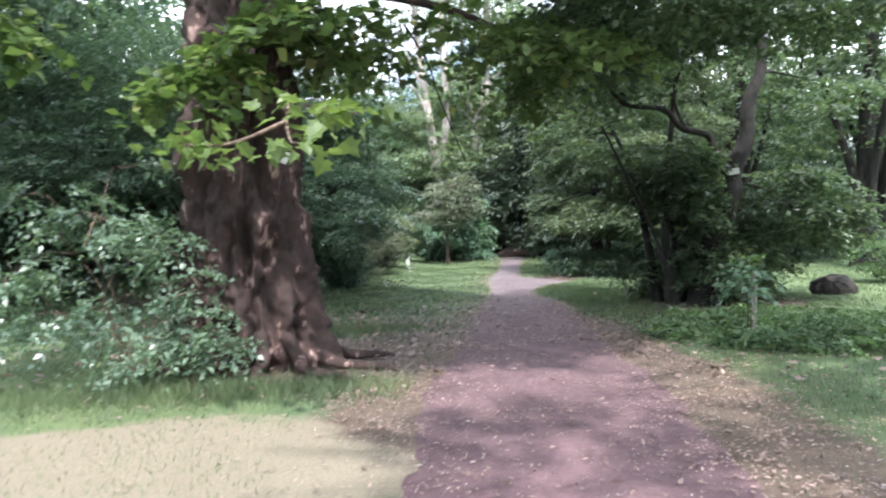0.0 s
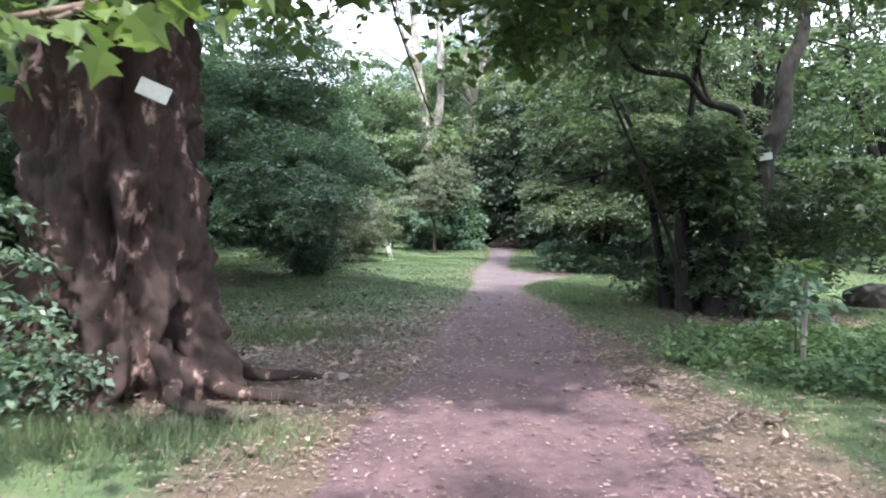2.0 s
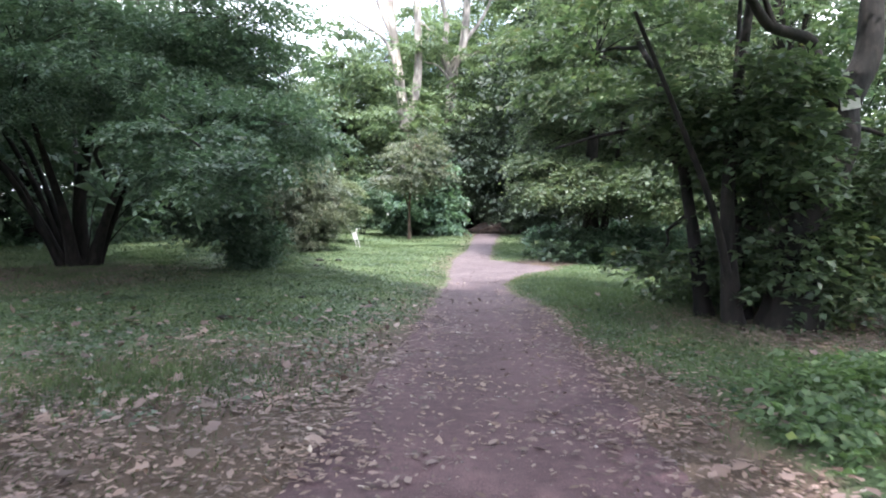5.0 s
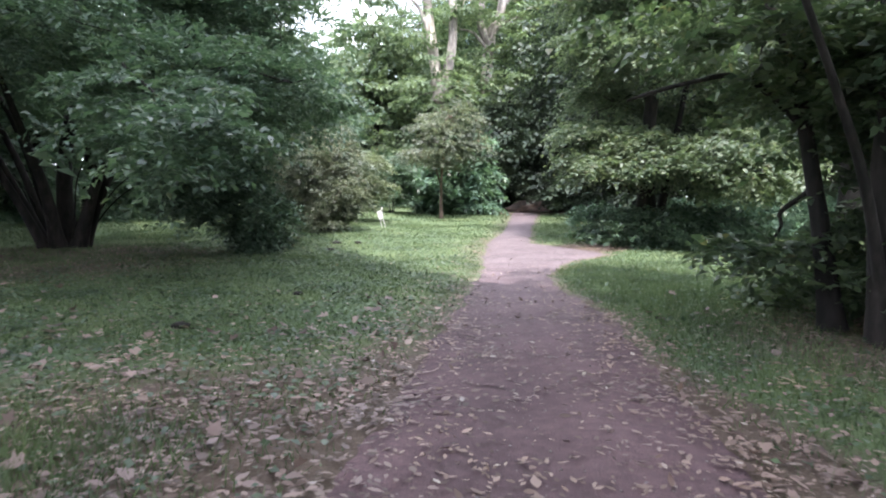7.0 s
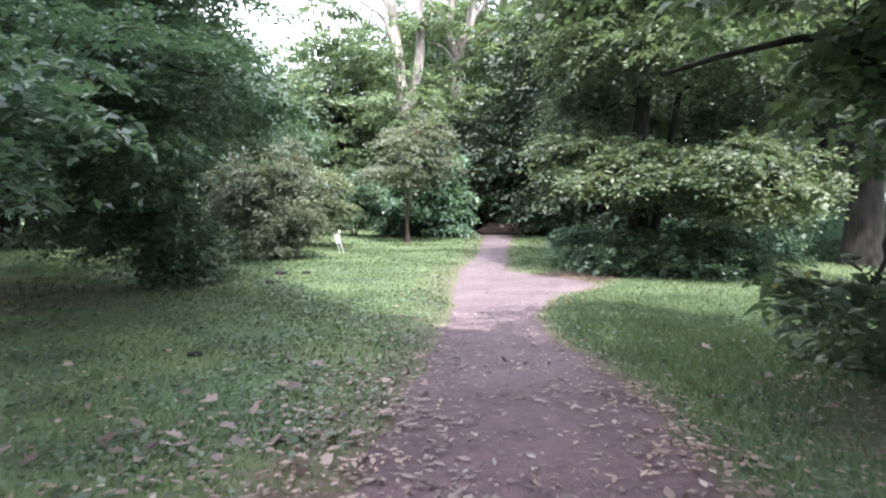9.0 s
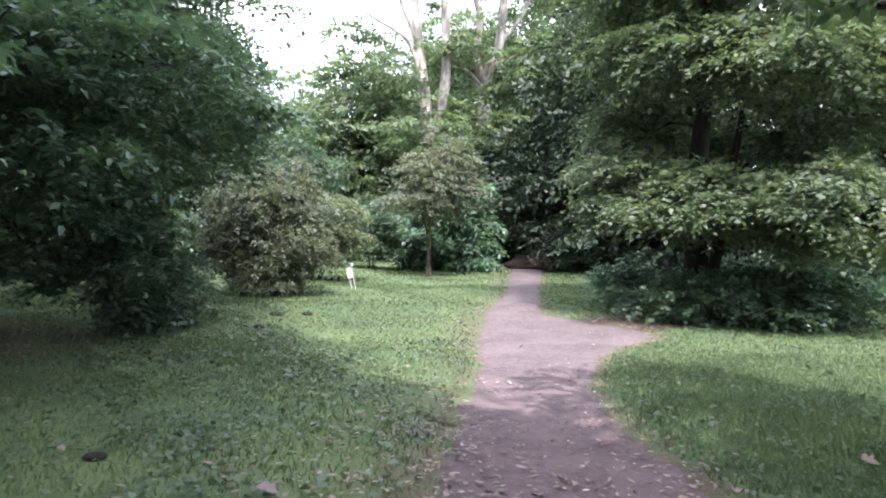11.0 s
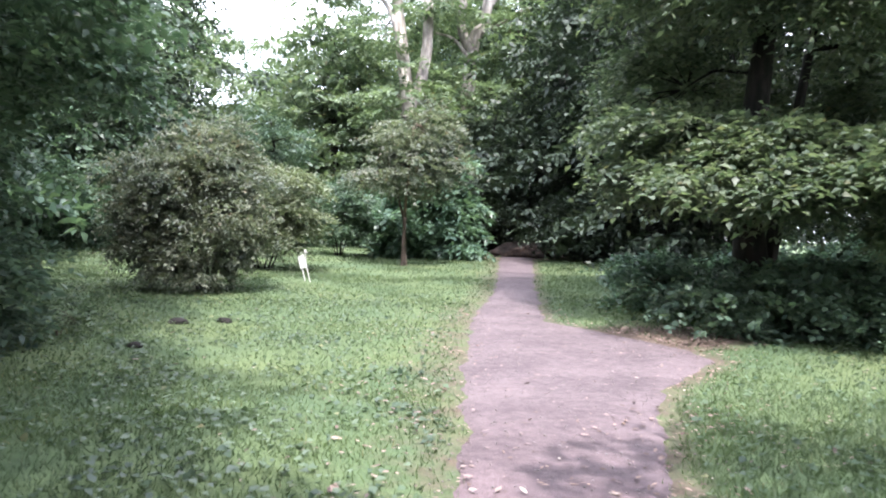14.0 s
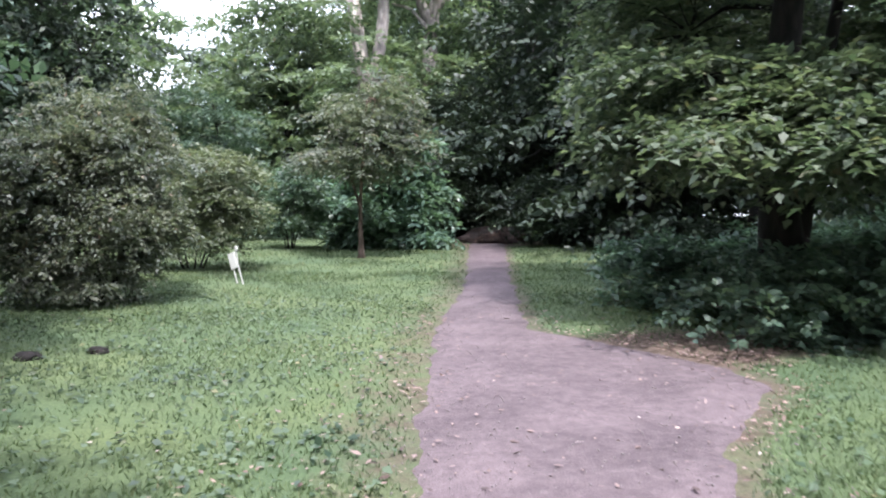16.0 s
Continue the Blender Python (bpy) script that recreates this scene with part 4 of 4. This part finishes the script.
def wood_tree(name, label, x, y, h, r, mat, seed, low=0.2, per=1300, leaf=0.28, bark=M_BARK_DARK, gap=0.05, forks=0):
    q = np.random.default_rng(seed)
    blobs = []
    n = 8
    for i in range(n):
        t = (i + 0.5) / n
        zz = h * (low + (0.92 - low) * t)
        rr = r * (0.55 + 0.45 * math.sin(math.pi * min(1, 0.25 + t * 0.75)))
        a = i * 2.4 + q.uniform(0, 1)
        blobs.append((math.cos(a) * rr * 0.45, math.sin(a) * rr * 0.45, zz, rr * 0.72, rr * 0.72, h * 0.17 * q.uniform(0.8, 1.3), 1.0))
    stems = [([(0, 0, -0.2), (q.normal(0, 0.15), q.normal(0, 0.15), h * 0.3), (q.normal(0, 0.4), q.normal(0, 0.4), h * 0.6), (0, 0, h * 0.9)], 0.022 * h + 0.08, 0.06)]
    for i in range(forks):
        a = i * 2.1 + 0.7
        stems.append(([(0, 0, h * 0.1), (math.cos(a) * r * 0.15, math.sin(a) * r * 0.15, h * 0.25), (math.cos(a) * r * 0.4, math.sin(a) * r * 0.4, h * 0.45), (math.cos(a) * r * 0.7, math.sin(a) * r * 0.7, h * 0.8)], 0.011 * h + 0.04, 0.05))
    return tree(name, label, x, y, stems, blobs, mat, bark, seed, per=per / n, count=9, length=leaf * 3.2, leaf=leaf, gap=gap, limb_r=0.09, n_twigs=50, freq=0.9, group="trees of the wood", flat=0.35, clump=18, clump_r=0.30)


W1 = wood_tree("wood_tree", "tall leafy tree of the wood edge", -5.2, 60, 14.5, 4.6, M_FAR, 51, 0.06, 3300, 0.34, gap=-0.15)
# leaf colour of this tree and its copies has the canopy shade painted in
W2 = wood_tree("wood_tree", "dense dark tree shading the end of the path", 8.2, 48.5, 13, 4.0, M_SHADED, 52, 0.12, 2100, 0.30)
W3 = wood_tree("wood_tree", "tall dark tree with long bare trunk", 13.2, 30.5, 17, 3.6, M_DARK, 53, 0.33, 1650, 0.22, gap=0.4, forks=4)
W4 = wood_tree("wood_tree", "mid-green leafy tree of the wood edge", -15.5, 46, 12, 4.0, M_COOL, 54, 0.08, 2100, 0.30)
for src, spots in ((W1, ((-9.5, 66, 20, 0.9), (4.0, 66, 80, 1.3), (-2.5, 70, 140, 1.05), (9.5, 60, 200, 1.25), (-26, 40, 33, 1.1), (16, 62, 300, 1.2), (-30, 20, 100, 1.1), (25, 50, 10, 0.9), (-16, 66, 260, 1.05), (-34, 56, 70, 1.2), (-24, 70, 10, 1.2), (1, 74, 40, 1.35), (-38, 36, 15, 1.1))),
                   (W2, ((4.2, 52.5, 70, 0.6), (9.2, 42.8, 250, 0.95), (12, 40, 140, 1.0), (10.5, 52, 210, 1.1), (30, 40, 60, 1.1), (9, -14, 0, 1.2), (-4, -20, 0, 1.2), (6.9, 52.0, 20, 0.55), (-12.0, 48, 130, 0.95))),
                   (W3, ((17.5, 28.5, 120, 1.05), (21, 33, 220, 1.0), (25, 26, 10, 1.1), (-15.5, 52, 90, 1.25), (16, 37, 300, 0.95), (20, 12, 40, 1.0))),
                   (W4, ((-17, 33, 60, 1.05), (-13.5, 36, 300, 0.85), (-20, 26, 170, 1.0), (-24, 33, 30, 1.1), (-18, 18, 130, 1.1), (-15, 8, 200, 1.0), (-6.5, 50, 250, 0.55), (-20, 55, 10, 1.2), (-14.5, 34.5, 40, 1.25), (19, 45, 80, 1.0), (26, 42, 190, 1.05), (-15, 25, 220, 1.3), (-14, -10, 20, 1.1), (19, -4, 80, 1.1)))):
    for wx, wy, wr, wsz in spots:
        cp = copy_thing(src, pose(wx, wy, float(ground_z(wx, wy)) - 0.05, 0, 0, wr))
        cp.scale = (wsz, wsz, wsz)

# bushes right of x = 3 get the leaf colour with painted-in shade
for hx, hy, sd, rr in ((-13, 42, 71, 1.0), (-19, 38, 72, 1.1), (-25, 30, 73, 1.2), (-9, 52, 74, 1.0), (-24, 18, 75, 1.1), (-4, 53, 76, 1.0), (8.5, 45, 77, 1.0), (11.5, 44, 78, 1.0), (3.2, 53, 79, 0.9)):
    tree("wood_bush", "leafy undergrowth bush at the wood's edge", hx, hy, stems_fan(rng, 5, 1.5, 1.6, 0.03), [(0, 0, 1.3, 3.0 * rr, 1.6, 1.4 * rr, 1.0), (1.2, 0, 2.2, 1.8 * rr, 1.2, 1.0, 0.5), (-1.5, 0.4, 1.6, 1.8 * rr, 1.2, 1.2, 0.5)], M_COOL if hx < 3 else M_SHADED, M_BARK_DARK, sd, per=1200, count=7, length=0.6, leaf=0.2, gap=-0.2, category="bush", limb_r=0.03, n_twigs=20, group="bushes of the wood edge")

# added tree out of view; its clumps block the sun over path and verge
tree("unseen_shade_tree", "unseen leafy tree added to cast shade and dapples on the path", 8.0, 0.4, [([(0, 0, -0.1), (-0.2, 0.2, 3), (-0.6, 0.5, 6), (-1.0, 0.8, 9), (-1.2, 1.8, 14.5)], 0.30, 0.08)],
     [(-1.6, 1.4, 8.6, 2.8, 2.6, 1.3, 1.0), (-3.2, 3.4, 8.2, 2.0, 1.9, 0.9, 0.3), (-2.6, -0.6, 8.0, 2.0, 2.0, 1.0, 0.5), (0.6, 3.2, 8.4, 2.2, 2.0, 1.1, 0.6), (-3.6, 5.6, 8.0, 1.5, 1.6, 0.7, 0.25), (-3.0, 7.4, 8.5, 1.8, 1.6, 0.8, 0.14), (0.5, -0.5, 10.0, 2.6, 2.6, 1.2, 0.6), (-0.6, 6.6, 14.5, 3.0, 2.6, 1.3, 0.7), (-3.8, 4.6, 14.0, 2.6, 2.2, 1.1, 0.5), (-1.5, 1.8, 15.5, 3.0, 2.6, 1.5, 1.0), (-4.3, -5.3, 14.0, 3.0, 2.6, 1.2, 0.9)],
     M_PLANE, M_BARK_DARK, 81, per=520, count=8, length=0.6, leaf=0.17, ratio=0.8, gap=0.3, limb_r=0.08, n_twigs=50)

# hedge-like bushes behind the right meadow
for hx, hy, sd in ((13.5, 36.5, 61), (17.5, 35.0, 62), (22.0, 33.0, 63)):
    tree("hedge_bush", "low dark green bush at the back of the meadow", hx, hy, stems_fan(rng, 5, 1.2, 1.0, 0.03), [(0, 0, 0.8, 2.2, 1.3, 0.9, 1.0), (1.0, 0, 1.2, 1.3, 1.0, 0.7, 0.4)], M_COOL, M_BARK_DARK, sd, per=1100, count=6, length=0.45, leaf=0.16, gap=-0.2, category="bush", limb_r=0.02, n_twigs=20, group="bushes behind the meadow")
tree("meadow_bush", "sunlit pale green bush on the meadow", 13.6, 20.5, stems_fan(rng, 5, 0.7, 0.9, 0.02), [(0, 0, 0.75, 1.0, 0.9, 0.7, 1.0), (0.8, -0.2, 0.5, 0.7, 0.6, 0.5, 0.5)], M_FRESH, M_BARK_DARK, 64, per=900, count=6, length=0.3, leaf=0.1, gap=-0.1, category="bush", limb_r=0.015, n_twigs=20)
# bank of earth and leaves where the path enters the wood
def mound(name, label, x, y, rx, ry, h, mat, seed, category, detail=4):
    q = np.random.default_rng(seed)
    bm = bmesh.new()
    bmesh.ops.create_icosphere(bm, subdivisions=detail, radius=1)
    for v in bm.verts:
        k = 1 + 0.22 * noise.noise(v.co * 1.7 + Vector((seed, 0, 0))) + 0.1 * noise.noise(v.co * 4.5 + Vector((0, seed, 0)))
        v.co = Vector((v.co.x * rx * k, v.co.y * ry * k, v.co.z * h * k))
    me = bpy.data.meshes.new(name)
    bm.to_mesh(me)
    bm.free()
    me.polygons.foreach_set("use_smooth", [detail > 2] * len(me.polygons))
    me.materials.append(mat)
    ob = tagged(new(name, me), label, category)
    ob.location = (x, y, float(ground_z(x, y)) + h * 0.35)
    return ob


mound("earth_bank", "low brown bank of earth and dead leaves", 5.6, 49.5, 1.6, 1.6, 0.5, M_SOIL, 5, "bank")

# dark boulders in the grass
for k, (bx_, by_, rx_, ry_, h_) in enumerate(((9.75, 17.3, 0.58, 0.36, 0.36), (8.2, 18.2, 0.20, 0.20, 0.24))):
    bo = mound("boulder", "dark mossy boulder lying in the meadow grass", bx_, by_, rx_, ry_, h_, M_STONE, 21 + k, "boulder", 2)
    bo["group"] = "boulders in the meadow"

# staked sapling and the nettles round it
sap = tagged(thing("sapling", 4.65, 10.6), "young sapling with drooping lobed leaves tied to a stake", "sapling")
rng = np.random.default_rng(7)
v, f = tube([(0, 0, -0.1), (0.01, 0, 0.45), (-0.02, 0, 0.95), (0.03, 0.02, 1.2)], 0.014, 0.006, 6, 4)
part("stem", mesh_of("stem", v, f, M_BARK_BROWN, True), sap)
c = np.array([[math.cos(a) * 0.05, math.sin(a) * 0.05, h] for a, h in zip(np.arange(26) * 2.4, np.linspace(0.72, 1.22, 26))])
o = np.array([[math.cos(a), math.sin(a), 0.25] for a in np.arange(26) * 2.4])
part("leaves", mesh_of("leaves", *sprays(rng, c, o, 7, 0.42, 0.17, 0.4, 0.5), M_BLUISH), sap)
c = np.array([[math.cos(a) * 0.05, math.sin(a) * 0.05, 1.22] for a in np.arange(9) * 2.4])
part("leaves", mesh_of("top_leaves", *sprays(rng, c, o[:9], 6, 0.26, 0.13, 0.5, 0.2), M_PLANE), sap, "bright yellow-green young top leaves")
stake = bpy.data.meshes.new("stake")
bm = bmesh.new()
bmesh.ops.create_cone(bm, segments=10, radius1=0.034, radius2=0.03, depth=1.15, cap_ends=True, matrix=Matrix.Translation((0, 0, 0.475)))
bmesh.ops.bevel(bm, geom=[e for e in bm.edges if all(v.co.z > 1 for v in e.verts)], offset=0.008, segments=2, affect="EDGES")
bm.to_mesh(stake)
bm.free()
stake.materials.append(M_STAKE)
so = tagged(new("stake", stake), "weathered grey wooden stake beside the sapling", "stake")
so.location = (4.72, 10.55, float(ground_z(4.72, 10.55)))
so.rotation_euler = (radians(-2), radians(3), 0)

rng = np.random.default_rng(8)
n = 5200
bx, by = rng.uniform(2.9, 9.0, n), rng.uniform(8.2, 14.2, n)
d = np.hypot((bx - 5.6) / 2.5, (by - 10.7) / 2.1) + 0.15 * wob(bx, by, 1.4)
ok = (d < 1.0) & (bx > right_edge(by) + 0.75)
bx, by, d = bx[ok], by[ok], d[ok]
bz = ground_z(bx, by)
hh = rng.uniform(0.05, 0.48, len(bx)) * (1.1 - 0.5 * d) * (0.75 + 0.4 * wob(bx, by, 2.2))
c = np.stack([bx, by, bz + hh], 1)
o = rng.normal(0, 1, (len(bx), 3)) * np.array([1, 1, 0.1])
o /= np.linalg.norm(o, axis=1)[:, None]
tagged(new("nettle_patch", mesh_of("nettle_patch", *sprays(rng, c, o, 8, 0.2, 0.075, 0.6, 0.15), M_FRESH)), "knee-high patch of fresh green nettles", "undergrowth", kind="stuff")

# leaning white board on two legs
board = tagged(thing("notice_board", -1.6, 33.45), "small white board leaning on two thin legs in the grass", "sign")
bm = bmesh.new()
bmesh.ops.create_cube(bm, size=1, matrix=Matrix.Translation((0, 0, 0.37)) @ Matrix.Diagonal((0.165, 0.016, 0.25, 1)))
bmesh.ops.bevel(bm, geom=bm.edges[:], offset=0.005, segments=2, affect="EDGES")
me = bpy.data.meshes.new("panel")
bm.to_mesh(me)
bm.free()
me.materials.append(M_WHITE)
part("panel", me, board, "blank white panel")
for lxx in (-0.05, 0.07):
    v, f = tube([(lxx, 0.014, -0.05), (lxx, 0.014, 0.15), (lxx, 0.014, 0.30)], 0.012, 0.012, 6, 2)
    part("leg", mesh_of("leg", v, f, M_GREYLEG, True), board)
bm = bmesh.new()
bmesh.ops.create_cube(bm, size=1, matrix=Matrix.Translation((0.13, 0.01, 0.53)) @ Matrix.Diagonal((0.055, 0.03, 0.07, 1)))
bmesh.ops.bevel(bm, geom=bm.edges[:], offset=0.008, segments=2, affect="EDGES")
me = bpy.data.meshes.new("cap")
bm.to_mesh(me)
bm.free()
me.materials.append(M_WHITE)
part("cap", me, board)
v, f = tube([(0.07, 0.014, 0.28), (0.10, 0.014, 0.42), (0.13, 0.014, 0.52)], 0.01, 0.01, 6, 2)
part("post", mesh_of("post", v, f, M_GREYLEG, True), board)
board.scale = (1.2, 1.2, 1.25)
board.rotation_euler = (0, radians(-20), radians(-35))

# ---- grass, weeds and fallen leaves ----
def scatter(rng, n, x0, x1, y0, y1, keep):
    x, y = rng.uniform(x0, x1, n), rng.uniform(y0, y1, n)
    k = keep(x, y, rng)
    return x[k], y[k]


def off_path(x, y):
    return np.maximum(left_edge(y) - x, x - right_edge(y))


def grass_keep(x, y, q):
    p = 1 - 0.85 * litter_map(x, y) - 0.9 * bare_map(x, y)
    return (off_path(x, y) > q.normal(0.05, 0.06, len(x))) & (q.uniform(0, 1, len(x)) < p * (0.65 + 0.5 * wob(x, y, 1.1)))


def blades(rng, x, y, h, w):
    n = len(x)
    z = ground_z(x, y) - 0.005
    a = rng.uniform(0, 6.283, n)
    hh = h * rng.uniform(0.5, 1.4, n)
    lean = rng.normal(0, 0.45, (n, 2)) * hh[:, None]
    dx, dy = np.cos(a) * w * 0.5, np.sin(a) * w * 0.5
    v = np.stack([np.stack([x - dx, y - dy, z], 1), np.stack([x + dx, y + dy, z], 1), np.stack([x + lean[:, 0], y + lean[:, 1], z + hh], 1)], 1)
    return v.reshape(-1, 3), np.arange(n * 3).reshape(-1, 3)


rng = np.random.default_rng(5)
sets = []
for n, x0, x1, y0, y1, h, w in ((140000, -6, 6, 2.2, 12, 0.055, 0.007), (230000, -8, 9, 12, 24, 0.05, 0.011), (200000, -9, 11, 22, 36, 0.045, 0.016), (90000, -14, 16, 34, 54, 0.07, 0.028), (60000, 8, 26, 12, 36, 0.07, 0.024), (60000, -20, -6, 8, 34, 0.07, 0.022)):
    x, y = scatter(rng, n, x0, x1, y0, y1, grass_keep)
    sets.append(blades(rng, x, y, h, w))
# ranker tufts by the plane and along the right edge
for cx, cy, sx, sy, n, h in ((-3.2, 7.6, 1.6, 0.35, 9000, 0.16), (4.0, 16.5, 0.7, 2.0, 9000, 0.10), (4.3, 20.0, 1.0, 2.0, 12000, 0.08), (-1.6, 12.5, 0.7, 0.5, 4000, 0.12), (6.0, 21.5, 1.6, 1.6, 9000, 0.09)):
    x, y = rng.normal(cx, sx, n), rng.normal(cy, sy, n)
    k = off_path(x, y) > 0.1
    sets.append(blades(rng, x[k], y[k], h, 0.010))
tagged(new("grass", mesh_of("grass", *join(sets), M_GRASS)), "short green lawn grass with ranker tufts", "grass", kind="stuff")

# broad-leaved weeds in the lawn
x, y = scatter(rng, 90000, -6, 8, 11, 32, lambda x, y, q: (off_path(x, y) > 0.12) & (q.uniform(0, 1, len(x)) < (0.45 + 0.5 * wob(x, y, 1.7)) * (1 - 0.7 * litter_map(x, y)) * np.where(x < 2, 1.0, 0.5) * (0.55 + 0.45 * ss(27, 21, y))))
n = len(x)
p = np.stack([x, y, ground_z(x, y) + rng.uniform(0.015, 0.06, n)], 1)
tagged(new("lawn_weeds", mesh_of("lawn_weeds", *leaves(rng, p, rng.normal(0, 1, (n, 3)) * [1, 1, 0.15], rng.normal(0, 0.3, (n, 3)) + [0, 0, 1], rng.uniform(0.03, 0.085, n), 0.75), M_WEED)), "low broad-leaved weeds among the lawn grass", "weeds", kind="stuff")


def litter_keep(x, y, q):
    off = off_path(x, y)
    on = np.where(off < 0, 0.20 + 0.8 * np.exp(-np.abs(off) / 0.30), 0.0) * (1 - 0.85 * ss(16, 23, y))
    side = np.where(off >= 0, litter_map(x, y) * 0.85 + 0.13 * ss(20, 13, y) + 0.012, 0.0)
    side = side * (1 - 0.55 * ss(18, 22, y) * (x < 3.4))
    return q.uniform(0, 1, len(x)) < (on + side) * (0.7 + 0.6 * wob(x, y, 2.0)) * (1 - 0.85 * bare_map(x, y))


x, y = scatter(rng, 300000, -7, 8, 2.0, 30, litter_keep)
x2, y2 = scatter(rng, 7000, -2, 9, 28, 54, litter_keep)
x, y = np.concatenate([x, x2]), np.concatenate([y, y2])
n = len(x)
p = np.stack([x, y, ground_z(x, y) + np.where(off_path(x, y) < 0, 0.024, 0.02) + rng.uniform(0, 0.014, n)], 1)
tagged(new("fallen_leaves", mesh_of("fallen_leaves", *flat_leaves(rng, p, rng.normal(0, 1, (n, 3)) * [1, 1, 0.10], rng.normal(0, 0.22, (n, 3)) + [0, 0, 1], (rng.gamma(4, 0.0065, n) + 0.015) * np.interp(y, [8, 11, 17, 20], [0.95, 1.45, 1.45, 1.1]), OVAL_LEAF, 0.35), M_LITTER)), "dry brown and pale fallen leaves on path and verge", "leaf litter", kind="stuff")

x, y = scatter(rng, 2600, -7, 6, 7, 20, lambda x, y, q: (off_path(x, y) > 0.0) & (q.uniform(0, 1, len(x)) < np.where(x < 1, 0.55, 0.3) * (0.6 + 0.6 * wob(x, y, 0.9)) * ss(20, 15, y)))
n = len(x)
p = np.stack([x, y, ground_z(x, y) + rng.uniform(0.03, 0.06, n)], 1)
tagged(new("curled_leaves", mesh_of("curled_leaves", *flat_leaves(rng, p, rng.normal(0, 1, (n, 3)) * [1, 1, 0.2], rng.normal(0, 0.3, (n, 3)) + [0, 0, 1], rng.uniform(0.08, 0.15, n), LOBED_LEAF, 0.6), M_LITTER)), "large curled brown plane leaves lying on the grass", "leaf litter", kind="stuff")

for cx, cy, cr in ((-2.15, 27.1, 0.13), (-1.65, 27.5, 0.11), (-2.0, 25.4, 0.09), (-1.9, 16.2, 0.10), (-1.2, 18.6, 0.08)):
    cl = mound("clod", "small dark clod of turned earth on the lawn", cx, cy, cr, cr * 0.8, cr * 0.45, M_STONE, int(cr * 100) + int(cy), "clod")
    cl["group"] = "clods on the lawn"

# loose stones on the path
def stones(rng, x, y, z, r):
    n = len(x)
    base = np.array([[1, 0, 0], [0, 1, 0], [-1, 0, 0], [0, -1, 0], [0, 0, 0.7], [0, 0, -0.5]], float)
    tri = np.array([[0, 1, 4], [1, 2, 4], [2, 3, 4], [3, 0, 4], [1, 0, 5], [2, 1, 5], [3, 2, 5], [0, 3, 5]])
    k = base[None] * (r[:, None, None] * rng.uniform(0.6, 1.3, (n, 6, 1)))
    a = rng.uniform(0, 6.283, n)
    ca, sa = np.cos(a)[:, None], np.sin(a)[:, None]
    v = np.stack([k[..., 0] * ca - k[..., 1] * sa + x[:, None], k[..., 0] * sa + k[..., 1] * ca + y[:, None], k[..., 2] + z[:, None]], -1)
    return v.reshape(-1, 3), (tri[None] + 6 * np.arange(n)[:, None, None]).reshape(-1, 3)


x, y = scatter(rng, 26000, -1, 5.5, 3, 32, lambda x, y, q: (off_path(x, y) < 0.15 + 0.7 * ss(21.5, 22.5, y) * ss(25, 24, y) * (x > 2)) & (q.uniform(0, 1, len(x)) < 0.25 + 0.35 * ss(18, 22, y)))
tagged(new("gravel", mesh_of("gravel", *stones(rng, x, y, ground_z(x, y) + np.where(off_path(x, y) < 0, 0.024, 0.008), np.minimum(rng.gamma(3, 0.0016, len(x)) + 0.003, 0.014)), M_GRAVEL)), "loose pale grey stones on the footpath", "gravel", kind="stuff")
